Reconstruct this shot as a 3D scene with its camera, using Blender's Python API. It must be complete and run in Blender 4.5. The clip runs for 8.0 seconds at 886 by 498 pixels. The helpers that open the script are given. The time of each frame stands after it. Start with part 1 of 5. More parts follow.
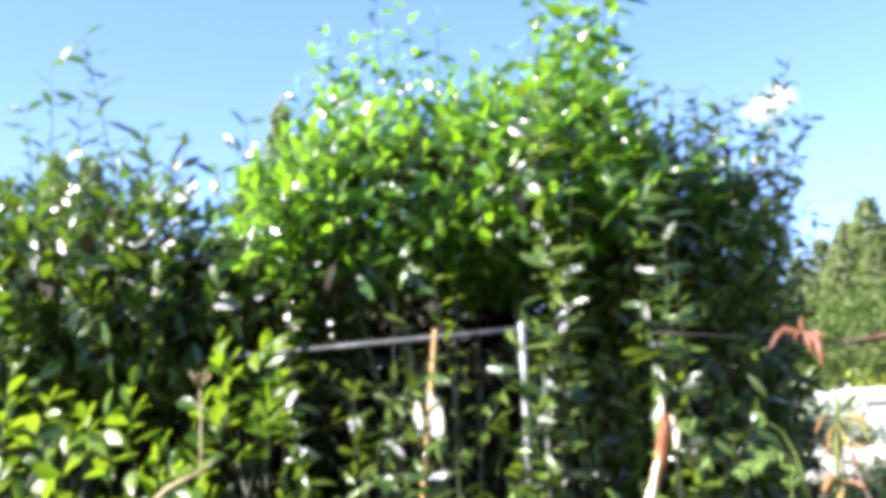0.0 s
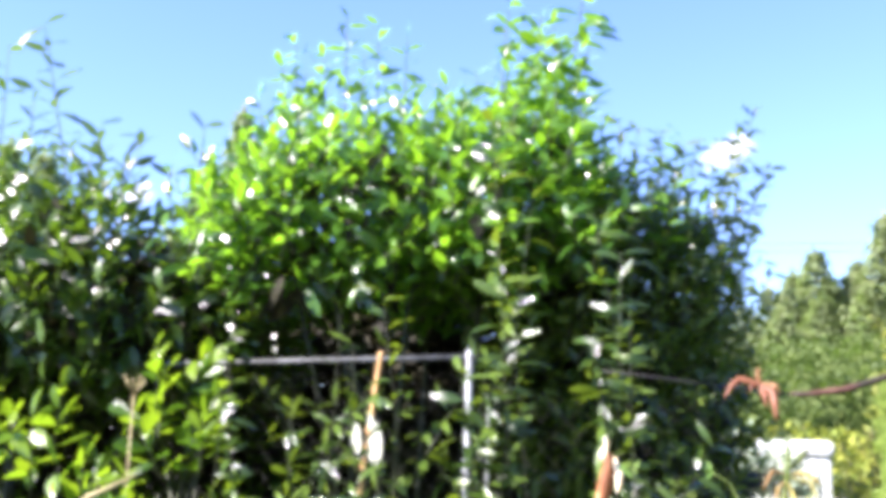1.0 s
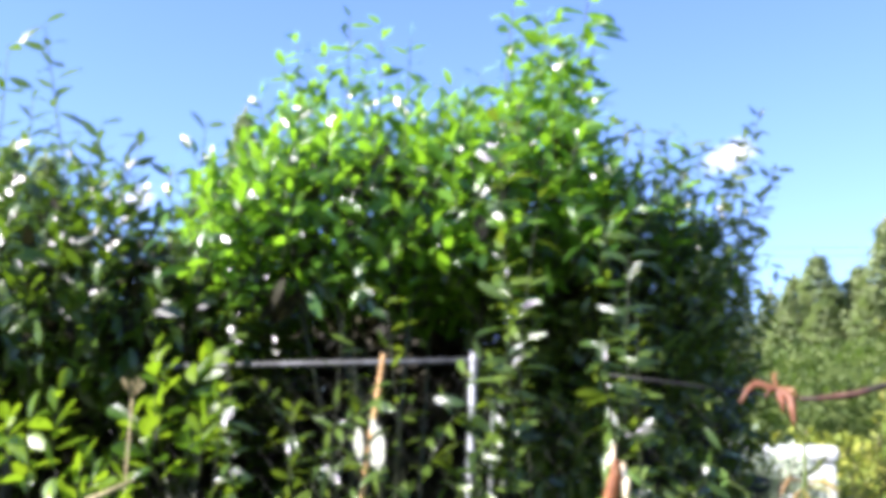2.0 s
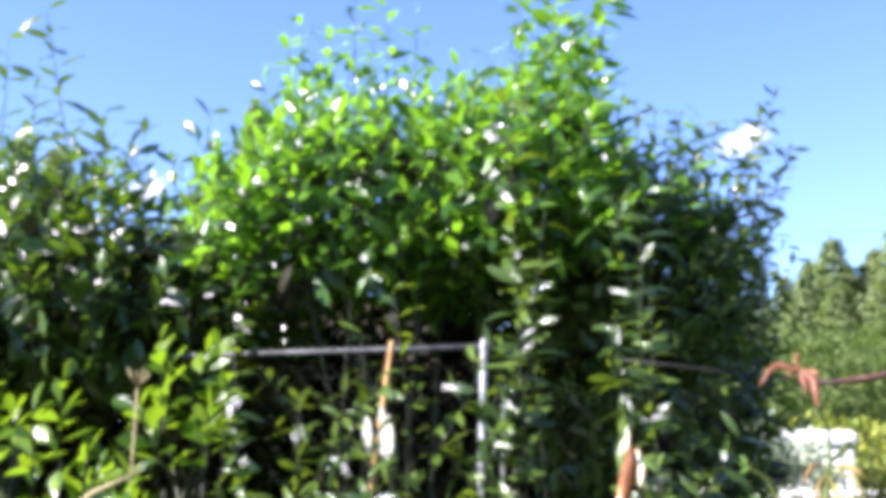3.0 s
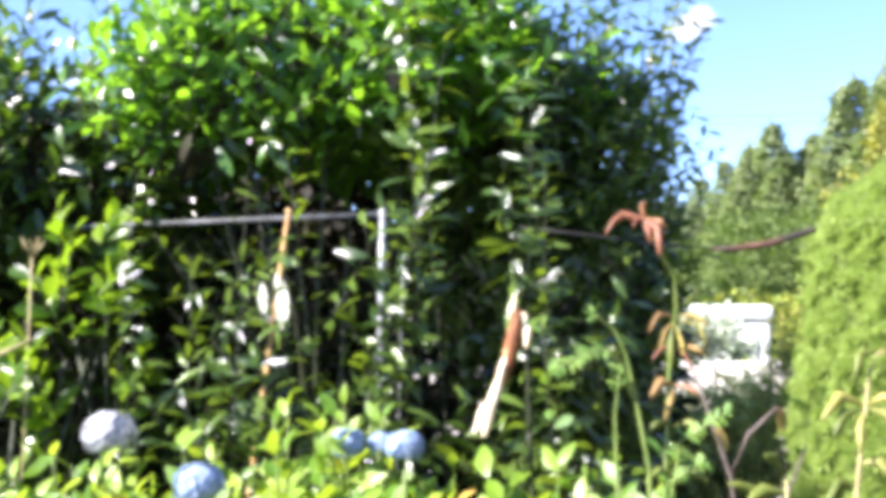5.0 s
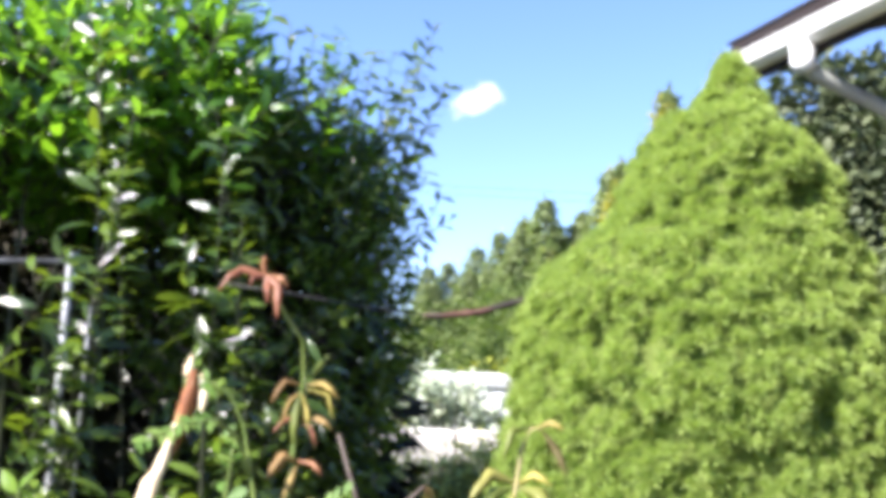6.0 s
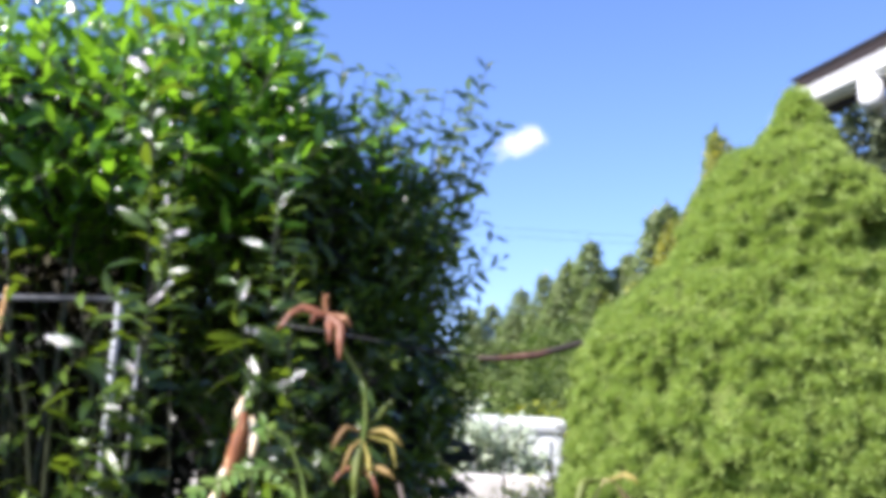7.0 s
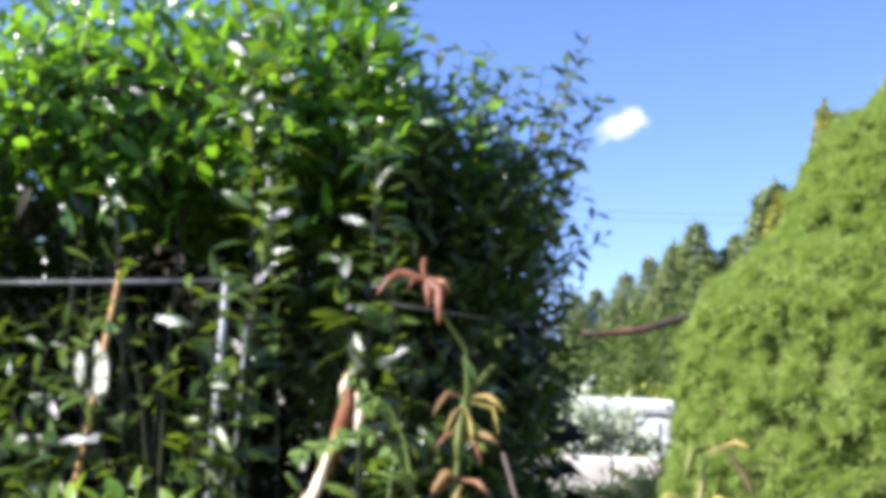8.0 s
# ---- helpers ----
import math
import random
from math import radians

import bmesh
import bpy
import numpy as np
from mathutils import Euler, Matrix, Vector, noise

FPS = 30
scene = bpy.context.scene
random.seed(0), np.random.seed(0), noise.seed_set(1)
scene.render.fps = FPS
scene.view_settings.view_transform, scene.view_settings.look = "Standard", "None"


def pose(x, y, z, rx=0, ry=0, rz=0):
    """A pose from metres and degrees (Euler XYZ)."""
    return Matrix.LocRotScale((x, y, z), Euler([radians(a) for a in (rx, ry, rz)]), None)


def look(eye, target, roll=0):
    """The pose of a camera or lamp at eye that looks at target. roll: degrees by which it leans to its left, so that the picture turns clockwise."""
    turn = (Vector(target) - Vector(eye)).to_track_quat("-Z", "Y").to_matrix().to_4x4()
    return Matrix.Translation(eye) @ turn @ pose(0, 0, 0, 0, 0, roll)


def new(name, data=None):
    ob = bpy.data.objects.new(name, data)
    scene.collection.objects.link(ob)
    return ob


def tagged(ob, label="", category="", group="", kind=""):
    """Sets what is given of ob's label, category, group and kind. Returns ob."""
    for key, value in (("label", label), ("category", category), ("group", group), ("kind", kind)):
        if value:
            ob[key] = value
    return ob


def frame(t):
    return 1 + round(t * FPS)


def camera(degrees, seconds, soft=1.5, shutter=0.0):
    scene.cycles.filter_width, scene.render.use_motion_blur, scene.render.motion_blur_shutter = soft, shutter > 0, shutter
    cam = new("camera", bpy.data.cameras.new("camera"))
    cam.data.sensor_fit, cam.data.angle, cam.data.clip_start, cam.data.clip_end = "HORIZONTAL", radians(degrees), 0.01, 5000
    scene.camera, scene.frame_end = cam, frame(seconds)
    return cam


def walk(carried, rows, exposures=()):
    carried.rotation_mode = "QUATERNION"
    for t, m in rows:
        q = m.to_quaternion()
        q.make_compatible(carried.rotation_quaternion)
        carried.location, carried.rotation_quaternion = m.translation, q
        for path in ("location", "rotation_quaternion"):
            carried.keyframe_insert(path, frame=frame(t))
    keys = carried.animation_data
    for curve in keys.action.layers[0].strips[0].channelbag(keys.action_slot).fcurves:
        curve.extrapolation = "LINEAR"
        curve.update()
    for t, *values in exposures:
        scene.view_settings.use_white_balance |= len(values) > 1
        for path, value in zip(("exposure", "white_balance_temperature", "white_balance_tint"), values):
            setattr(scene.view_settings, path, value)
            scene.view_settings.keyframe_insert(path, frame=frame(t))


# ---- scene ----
# Camera: hand-held in front of a garden hedge, stepping aside to a clipped dwarf spruce.
cam = camera(45.2, 8.0, soft=6.3)
PATH = [
    (0, (0.806, 0.467, 1.177), (0.438, 2.405, 1.508), -2.8),
    (0.5, (0.798, 0.526, 1.178), (0.482, 2.468, 1.537), -0.2),
    (1, (0.794, 0.542, 1.188), (0.513, 2.487, 1.56), 1.2),
    (1.5, (0.776, 0.566, 1.191), (0.502, 2.51, 1.57), 1.5),
    (3, (0.78, 0.678, 1.192), (0.473, 2.622, 1.549), 0.8),
    (3.5, (0.774, 0.716, 1.178), (0.469, 2.668, 1.487), 0.8),
    (4, (0.763, 0.665, 1.164), (0.491, 2.633, 1.396), 0.7),
    (4.2, (0.77, 0.619, 1.176), (0.504, 2.591, 1.374), 0.9),
    (5.3, (1.029, 0.789, 1.135), (0.885, 2.778, 1.277), 0.4),
    (5.5, (1.097, 0.819, 1.145), (1.031, 2.811, 1.321), 0.8),
    (6, (1.166, 0.894, 1.157), (1.359, 2.866, 1.424), 2.2),
    (6.5, (1.154, 0.908, 1.156), (1.409, 2.866, 1.477), 2.8),
    (7, (1.136, 0.992, 1.163), (1.244, 2.959, 1.504), 2.9),
    (7.5, (1.126, 0.995, 1.155), (1.128, 2.967, 1.491), 2.8),
    (8, (1.144, 1.016, 1.135), (1.061, 2.99, 1.443), 2.4),
]
walk(cam, [(t, look(eye, target, roll)) for t, eye, target, roll in PATH],
     exposures=((0.0, 2.16, 6330, 21), (1.0, 2.26, 6280, 22), (1.5, 2.08, 6250, 21), (3.0, 1.92, 6150, 21), (4.0, 2.06, 6200, 21), (5.5, 2.20, 6330, 18),
                (6.0, 1.92, 6350, 18), (6.5, 1.58, 6300, 16), (7.0, 1.46, 6150, 20), (8.0, 1.44, 6150, 20)))

# ---- light: clear summer sky, sun from the left and a little behind ----
SUN_TO = Vector((-0.65, -0.40, 0.645)).normalized()
world = bpy.data.worlds.new("world")
scene.world = world
world.use_nodes = True
wn = world.node_tree.nodes
sky = wn.new("ShaderNodeTexSky")
sky.sky_type = "NISHITA"
sky.sun_disc = False
sky.sun_elevation = math.asin(SUN_TO.z)
sky.sun_rotation = math.atan2(SUN_TO.x, SUN_TO.y) % (2 * math.pi)
sky.air_density, sky.dust_density, sky.ozone_density = 1.0, 0.0, 4.7
clear = wn.new("ShaderNodeMix")
clear.data_type, clear.blend_type = "RGBA", "MULTIPLY"
clear.inputs["Factor"].default_value = 1.0
clear.inputs["B"].default_value = (0.94, 0.965, 1.13, 1)
world.node_tree.links.new(sky.outputs[0], clear.inputs["A"])
world.node_tree.links.new(clear.outputs["Result"], wn["Background"].inputs["Color"])
wn["Background"].inputs["Strength"].default_value = 0.080
sun = new("sun", bpy.data.lights.new("sun", "SUN"))
sun.data.energy, sun.data.angle, sun.data.color = 5.0, radians(0.53), (1.0, 0.95, 0.86)
sun.matrix_world = look(SUN_TO * 50, (0, 0, 0))


# ---- materials ----
def material(name):
    m = bpy.data.materials.new(name)
    m.use_nodes = True
    return m, m.node_tree.nodes, m.node_tree.links, m.node_tree.nodes["Principled BSDF"]


def piece_random(n, l):
    """One random number for each leaf, whether it is an object or an island of a joined mesh."""
    info, geo, add, fr = (n.new("ShaderNodeObjectInfo"), n.new("ShaderNodeNewGeometry"),
                          n.new("ShaderNodeMath"), n.new("ShaderNodeMath"))
    add.operation, fr.operation = "ADD", "FRACT"
    l.new(info.outputs["Random"], add.inputs[0])
    l.new(geo.outputs["Random Per Island"], add.inputs[1])
    l.new(add.outputs[0], fr.inputs[0])
    return fr.outputs[0]


def ramp_node(n, l, source, stops):
    r = n.new("ShaderNodeValToRGB")
    while len(r.color_ramp.elements) < len(stops):
        r.color_ramp.elements.new(0.5)
    for e, (p, c) in zip(r.color_ramp.elements, stops):
        e.position, e.color = p, (*c, 1)
    l.new(source, r.inputs[0])
    return r.outputs[0]


def noise_node(n, l, scale, detail=4.0, rough=0.6):
    co, t = n.new("ShaderNodeTexCoord"), n.new("ShaderNodeTexNoise")
    t.inputs["Scale"].default_value, t.inputs["Detail"].default_value, t.inputs["Roughness"].default_value = scale, detail, rough
    l.new(co.outputs["Object"], t.inputs["Vector"])
    return t.outputs[0]


def bump_node(n, l, bsdf, height, strength, distance):
    b = n.new("ShaderNodeBump")
    b.inputs["Strength"].default_value, b.inputs["Distance"].default_value = strength, distance
    l.new(height, b.inputs["Height"])
    l.new(b.outputs[0], bsdf.inputs["Normal"])


def leaf_material(name, dark, mid, bright, glow, rough=0.3, through_light=0.35, spec=0.5, old=None):
    """Leaf blade: gloss on top, light coming through, every leaf a little different, faint blotches."""
    m, n, l, b = material(name)
    rnd = piece_random(n, l)
    stops = [(0.0, dark), (0.45, mid), (0.92, bright)]
    if old:
        stops += [(0.965, bright), (0.975, old)]
    col = ramp_node(n, l, rnd, stops)
    blot = noise_node(n, l, 45.0)
    mix = n.new("ShaderNodeMix")
    mix.data_type, mix.blend_type = "RGBA", "MULTIPLY"
    mix.inputs["Factor"].default_value = 0.55
    l.new(col, mix.inputs["A"])
    l.new(ramp_node(n, l, blot, [(0.3, (0.55, 0.6, 0.5)), (0.7, (1.15, 1.1, 1.0))]), mix.inputs["B"])
    l.new(mix.outputs["Result"], b.inputs["Base Color"])
    b.inputs["Roughness"].default_value = rough
    b.inputs["Specular IOR Level"].default_value = spec
    bump_node(n, l, b, blot, 0.25, 0.004)
    tr, mx = n.new("ShaderNodeBsdfTranslucent"), n.new("ShaderNodeMixShader")
    tm = n.new("ShaderNodeMix")
    tm.data_type, tm.blend_type = "RGBA", "MULTIPLY"
    tm.inputs["Factor"].default_value = 0.5
    tm.inputs["A"].default_value = (*glow, 1)
    l.new(ramp_node(n, l, rnd, [(0.0, (0.6, 0.75, 0.5)), (1.0, (1.2, 1.1, 0.9))]), tm.inputs["B"])
    l.new(tm.outputs["Result"], tr.inputs["Color"])
    mx.inputs[0].default_value = through_light
    l.new(b.outputs[0], mx.inputs[1])
    l.new(tr.outputs[0], mx.inputs[2])
    l.new(mx.outputs[0], n["Material Output"].inputs["Surface"])
    return m


def rough_material(name, stops, scale, rough=0.7, bump=0.3, distance=0.01, metal=0.0, fine=0.0):
    m, n, l, b = material(name)
    t = noise_node(n, l, scale, 6.0)
    l.new(ramp_node(n, l, t, stops), b.inputs["Base Color"])
    b.inputs["Roughness"].default_value, b.inputs["Metallic"].default_value = rough, metal
    bump_node(n, l, b, noise_node(n, l, fine or scale * 4, 5.0), bump, distance)
    return m


M_LAUREL = leaf_material("laurel_leaf", (0.0115, 0.0236, 0.0062), (0.0279, 0.0562, 0.0107), (0.0644, 0.1180, 0.0177),
                         (0.1795, 0.3291, 0.0158), rough=0.25, through_light=0.26, spec=0.5)
M_LAUREL_NEW = leaf_material("laurel_new_leaf", (0.0105, 0.0277, 0.0062), (0.0367, 0.0988, 0.0112), (0.1048, 0.2222, 0.0265),
                             (0.2760, 0.5667, 0.0253), rough=0.21, through_light=0.40, spec=0.5)
M_SAPLING = leaf_material("sapling_leaf", (0.0085, 0.0168, 0.0033), (0.0378, 0.0724, 0.0111), (0.1037, 0.1617, 0.0277),
                          (0.2079, 0.3187, 0.0179), rough=0.19, through_light=0.26, spec=0.6)
M_SMALL = leaf_material("small_evergreen_leaf", (0.0146, 0.0264, 0.0072), (0.0379, 0.0632, 0.0154), (0.1239, 0.1713, 0.0356),
                        (0.3094, 0.4855, 0.0357), rough=0.25, through_light=0.26, spec=0.45)
# Near-black leaf: the shade inside the hedge is put into its colour.
M_SHADE_LEAF = leaf_material("shade_dark_leaf", (0.010, 0.009, 0.006), (0.020, 0.018, 0.010), (0.036, 0.034, 0.016),
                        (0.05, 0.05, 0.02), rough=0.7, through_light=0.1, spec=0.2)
M_YELLOWGREEN = leaf_material("lime_leaf", (0.0239, 0.0621, 0.0051), (0.0676, 0.1456, 0.0080), (0.1487, 0.2430, 0.0160),
                              (0.2839, 0.4590, 0.0181), rough=0.24, through_light=0.42, spec=0.6)
M_HYDRANGEA = leaf_material("hydrangea_leaf", (0.058, 0.140, 0.012), (0.125, 0.234, 0.018), (0.234, 0.328, 0.035),
                            (0.468, 0.624, 0.039), rough=0.42, through_light=0.35, old=(0.55, 0.35, 0.08))
M_WITHERED = leaf_material("withered_leaf", (0.20, 0.10, 0.045), (0.36, 0.24, 0.08), (0.44, 0.40, 0.09),
                           (0.6, 0.5, 0.12), rough=0.6, through_light=0.3)
M_RED = leaf_material("red_leaf", (0.22, 0.075, 0.045), (0.32, 0.14, 0.08), (0.42, 0.22, 0.11),
                      (0.6, 0.25, 0.10), rough=0.5, through_light=0.35)
M_WEED = leaf_material("weed_leaf", (0.080, 0.176, 0.032), (0.136, 0.256, 0.048), (0.208, 0.320, 0.072),
                       (0.320, 0.496, 0.048), rough=0.5, through_light=0.35)
M_SILVER = leaf_material("silver_leaf", (0.2633, 0.3335, 0.2457), (0.3685, 0.4388, 0.3335), (0.4832, 0.5441, 0.4212),
                         (0.4388, 0.5441, 0.3065), rough=0.6, through_light=0.25)
M_DARKDRY = leaf_material("dark_dry_leaf", (0.06, 0.05, 0.02), (0.09, 0.075, 0.03), (0.12, 0.10, 0.04), (0.12, 0.10, 0.04), rough=0.7, through_light=0.2, spec=0.2)
M_DRYTAN = leaf_material("dry_tan_leaf", (0.1720, 0.1638, 0.0582), (0.4472, 0.4680, 0.1456), (0.8944, 0.9360, 0.2912), (0.6880, 0.7956, 0.2330), rough=0.7, through_light=0.2, spec=0.2)
M_YELLOWING = leaf_material("yellowing_leaf", (0.1126, 0.1520, 0.0288), (0.2112, 0.2508, 0.0504), (0.3379, 0.3192, 0.0864), (0.3520, 0.3952, 0.0720), rough=0.5, through_light=0.35)
M_PALE = leaf_material("bleached_leaf", (0.528, 0.544, 0.480), (0.576, 0.592, 0.528), (0.624, 0.632, 0.576), (0.480, 0.520, 0.400), rough=0.4, through_light=0.2)
M_SPRUCE = leaf_material("spruce_needle", (0.2395, 0.3297, 0.0946), (0.3253, 0.4316, 0.1266), (0.3944, 0.4964, 0.1585),
                         (0.4028, 0.5372, 0.1199), rough=0.6, through_light=0.45, spec=0.15)
# Darker needle green: shade in the gaps between clumps, painted as colour.
M_SPRUCE_GAPS = leaf_material("spruce_gap_shade", (0.0725, 0.1044, 0.0243), (0.0869, 0.1224, 0.0293), (0.1050, 0.1404, 0.0334),
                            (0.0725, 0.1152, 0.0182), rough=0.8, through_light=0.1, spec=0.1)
# Conifer green lifted paler and greyer: distance haze mixed into the base colour.
M_HAZED_CONIFER = leaf_material("hazed_conifer_spray", (0.1945, 0.2430, 0.1280), (0.2489, 0.3095, 0.1541), (0.3191, 0.3744, 0.1874),
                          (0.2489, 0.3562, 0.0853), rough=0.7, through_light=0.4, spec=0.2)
M_MIDTREE = leaf_material("broadleaf_foliage", (0.0684, 0.1021, 0.0321), (0.0968, 0.1364, 0.0400), (0.1360, 0.1766, 0.0532),
                          (0.1418, 0.2394, 0.0321), rough=0.6, through_light=0.35, spec=0.2)
M_GOLDTIP = leaf_material("golden_cypress_spray", (0.1173, 0.1564, 0.0471), (0.1955, 0.2266, 0.0586), (0.3289, 0.3128, 0.0701),
                          (0.4301, 0.4301, 0.0552), rough=0.6, through_light=0.35, spec=0.3)
M_DARKTREE = leaf_material("dark_tree_foliage", (0.045, 0.060, 0.038), (0.071, 0.094, 0.049), (0.112, 0.135, 0.064),
                           (0.060, 0.098, 0.022), rough=0.55, through_light=0.2, spec=0.3)
M_GOLD = leaf_material("golden_foliage", (0.1487, 0.2030, 0.0286), (0.2313, 0.2772, 0.0396), (0.3300, 0.3332, 0.0506),
                       (0.3300, 0.3878, 0.0440), rough=0.55, through_light=0.3, spec=0.3)
M_PETAL_BLUE = leaf_material("blue_petal", (0.2448, 0.3496, 0.5920), (0.3168, 0.4180, 0.6400), (0.4320, 0.5168, 0.6880),
                             (0.3600, 0.4560, 0.7200), rough=0.6, through_light=0.3, spec=0.2)
M_PETAL_WHITE = leaf_material("pale_petal", (0.3596, 0.3720, 0.4608), (0.4340, 0.4464, 0.5120), (0.4960, 0.4960, 0.5248),
                              (0.4650, 0.4650, 0.5440), rough=0.6, through_light=0.3, spec=0.2)
M_BARK = rough_material("bark", [(0.3, (0.06, 0.045, 0.03)), (0.7, (0.16, 0.12, 0.08))], 18, 0.85, 0.6, 0.01)
M_GREENSTEM = rough_material("green_stem", [(0.3, (0.10, 0.16, 0.03)), (0.7, (0.20, 0.26, 0.06))], 30, 0.5, 0.2, 0.002)
M_PALEBRANCH = rough_material("pale_branch", [(0.3, (0.26, 0.20, 0.09)), (0.7, (0.45, 0.40, 0.18))], 25, 0.7, 0.5, 0.004)
M_DARKSTEM = rough_material("dark_green_stem", [(0.3, (0.012, 0.016, 0.006)), (0.7, (0.032, 0.040, 0.012))], 30, 0.6, 0.2, 0.002)
M_DRYSTALK = rough_material("dry_stalk", [(0.3, (0.06, 0.045, 0.035)), (0.7, (0.14, 0.11, 0.09))], 30, 0.8, 0.3, 0.002)
M_BAMBOO = rough_material("bamboo", [(0.3, (0.42, 0.22, 0.08)), (0.7, (0.68, 0.42, 0.18))], 14, 0.45, 0.2, 0.002)
M_GALV = rough_material("galvanised", [(0.35, (0.10, 0.105, 0.11)), (0.6, (0.42, 0.43, 0.44))], 7, 0.45, 0.15, 0.002, metal=0.35)
M_OLDRAIL = rough_material("weathered_rail", [(0.35, (0.025, 0.026, 0.028)), (0.6, (0.12, 0.125, 0.13))], 9, 0.6, 0.2, 0.002, metal=0.2)
M_WIRE = rough_material("old_wire", [(0.3, (0.006, 0.006, 0.006)), (0.7, (0.02, 0.019, 0.018))], 30, 0.6, 0.1, 0.001, metal=0.0)
M_RUST = rough_material("rusty_pipe", [(0.40, (0.018, 0.011, 0.009)), (0.54, (0.075, 0.024, 0.017)), (0.66, (0.24, 0.14, 0.10))],
                        5, 0.7, 0.5, 0.003)
def dry_blade_material(name, stops, rough):
    """A dead leaf: long streaks down the blade, blotches, ribs."""
    m, n, l, b = material(name)
    co, mp, tx = n.new("ShaderNodeTexCoord"), n.new("ShaderNodeMapping"), n.new("ShaderNodeTexNoise")
    mp.inputs["Scale"].default_value = (110, 60, 7)
    tx.inputs["Scale"].default_value, tx.inputs["Detail"].default_value = 1.0, 6.0
    l.new(co.outputs["Object"], mp.inputs["Vector"])
    l.new(mp.outputs[0], tx.inputs["Vector"])
    l.new(ramp_node(n, l, tx.outputs[0], stops), b.inputs["Base Color"])
    b.inputs["Roughness"].default_value = rough
    bump_node(n, l, b, tx.outputs[0], 0.9, 0.004)
    return m


M_DRYBROWN = dry_blade_material("dry_husk", [(0.30, (0.04, 0.013, 0.006)), (0.46, (0.15, 0.046, 0.012)), (0.58, (0.28, 0.10, 0.028)), (0.68, (0.52, 0.36, 0.19))], 0.75)
M_DRYCREAM = dry_blade_material("dry_cream", [(0.28, (0.30, 0.13, 0.04)), (0.42, (0.60, 0.46, 0.28)), (0.62, (0.80, 0.72, 0.55))], 0.6)
M_SOIL = rough_material("garden_ground", [(0.30, (0.035, 0.028, 0.018)), (0.5, (0.07, 0.06, 0.03)), (0.65, (0.07, 0.12, 0.03))],
                        0.8, 0.95, 0.8, 0.05, fine=30)
M_WHITE = rough_material("white_paint", [(0.25, (0.70, 0.71, 0.69)), (0.6, (0.82, 0.82, 0.80))], 3.0, 0.4, 0.08, 0.002, fine=60)
# White pipe greyed: the eave's shadow on the sloping run is in this colour.
M_SHADED_PIPE = rough_material("shaded_white_pipe", [(0.3, (0.30, 0.32, 0.29)), (0.7, (0.44, 0.46, 0.42))], 6, 0.5, 0.1, 0.002)
M_PLASTIC = rough_material("white_plastic", [(0.25, (0.56, 0.60, 0.57)), (0.6, (0.68, 0.70, 0.68))], 2.0, 0.45, 0.08, 0.002, fine=50)
M_RENDER = rough_material("weathered_white_paint", [(0.28, (0.36, 0.33, 0.28)), (0.5, (0.58, 0.56, 0.52)), (0.7, (0.66, 0.65, 0.62))], 2.5, 0.8, 0.4, 0.006, fine=40)
M_FASCIA = rough_material("brown_edge", [(0.3, (0.007, 0.0045, 0.004)), (0.7, (0.017, 0.008, 0.007))], 8, 0.85, 0.3, 0.003)
M_SHINGLE = rough_material("roof_shingle", [(0.3, (0.02, 0.02, 0.02)), (0.7, (0.05, 0.047, 0.047))], 12, 0.9, 0.6, 0.006)
M_SIDING = rough_material("brown_siding", [(0.3, (0.10, 0.070, 0.052)), (0.7, (0.17, 0.12, 0.088))], 5, 0.65, 0.3, 0.003)


def cloud_material(name, seed):
    """Sunlit vapour that thins out to ragged edges, on a sheet one unit across."""
    m, n, l, b = material(name)
    co, shift, tex = n.new("ShaderNodeTexCoord"), n.new("ShaderNodeVectorMath"), n.new("ShaderNodeTexNoise")
    shift.operation = "ADD"
    shift.inputs[1].default_value = (seed, 0, seed * 2)
    l.new(co.outputs["Object"], shift.inputs[0])
    l.new(shift.outputs[0], tex.inputs["Vector"])
    tex.inputs["Scale"].default_value, tex.inputs["Detail"].default_value = 2.6, 5.0
    ln = n.new("ShaderNodeVectorMath")
    ln.operation = "LENGTH"
    l.new(co.outputs["Object"], ln.inputs[0])
    add = n.new("ShaderNodeMath")
    add.operation = "MULTIPLY_ADD"
    add.inputs[1].default_value = 0.8
    l.new(tex.outputs[0], add.inputs[0])
    l.new(ln.outputs["Value"], add.inputs[2])
    alpha = ramp_node(n, l, add.outputs[0], [(0.34, (0.9, 0.9, 0.9)), (0.55, (0.4, 0.4, 0.4)), (0.88, (0, 0, 0))])
    l.new(alpha, b.inputs["Alpha"])
    b.inputs["Base Color"].default_value = (0.62, 0.62, 0.63, 1)
    b.inputs["Roughness"].default_value = 1.0
    b.inputs["Specular IOR Level"].default_value = 0.0
    return m


# ---- mesh tools ----
def mesh_of(name, V, F, mat, smooth=True):
    me = bpy.data.meshes.new(name)
    me.from_pydata([tuple(v) for v in V] if not isinstance(V, np.ndarray) else V.tolist(), [], F)
    if smooth:
        me.polygons.foreach_set("use_smooth", [True] * len(me.polygons))
    me.materials.append(mat)
    return me


def part_of(name, me, parent, label=""):
    ob = new(name, me)
    ob.parent = parent
    return tagged(ob, label)


def part(name, bm, mat, parent, label="", smooth=False):
    me = bpy.data.meshes.new(name)
    bm.to_mesh(me)
    bm.free()
    if smooth:
        me.polygons.foreach_set("use_smooth", [True] * len(me.polygons))
    me.materials.append(mat)
    return part_of(name, me, parent, label)


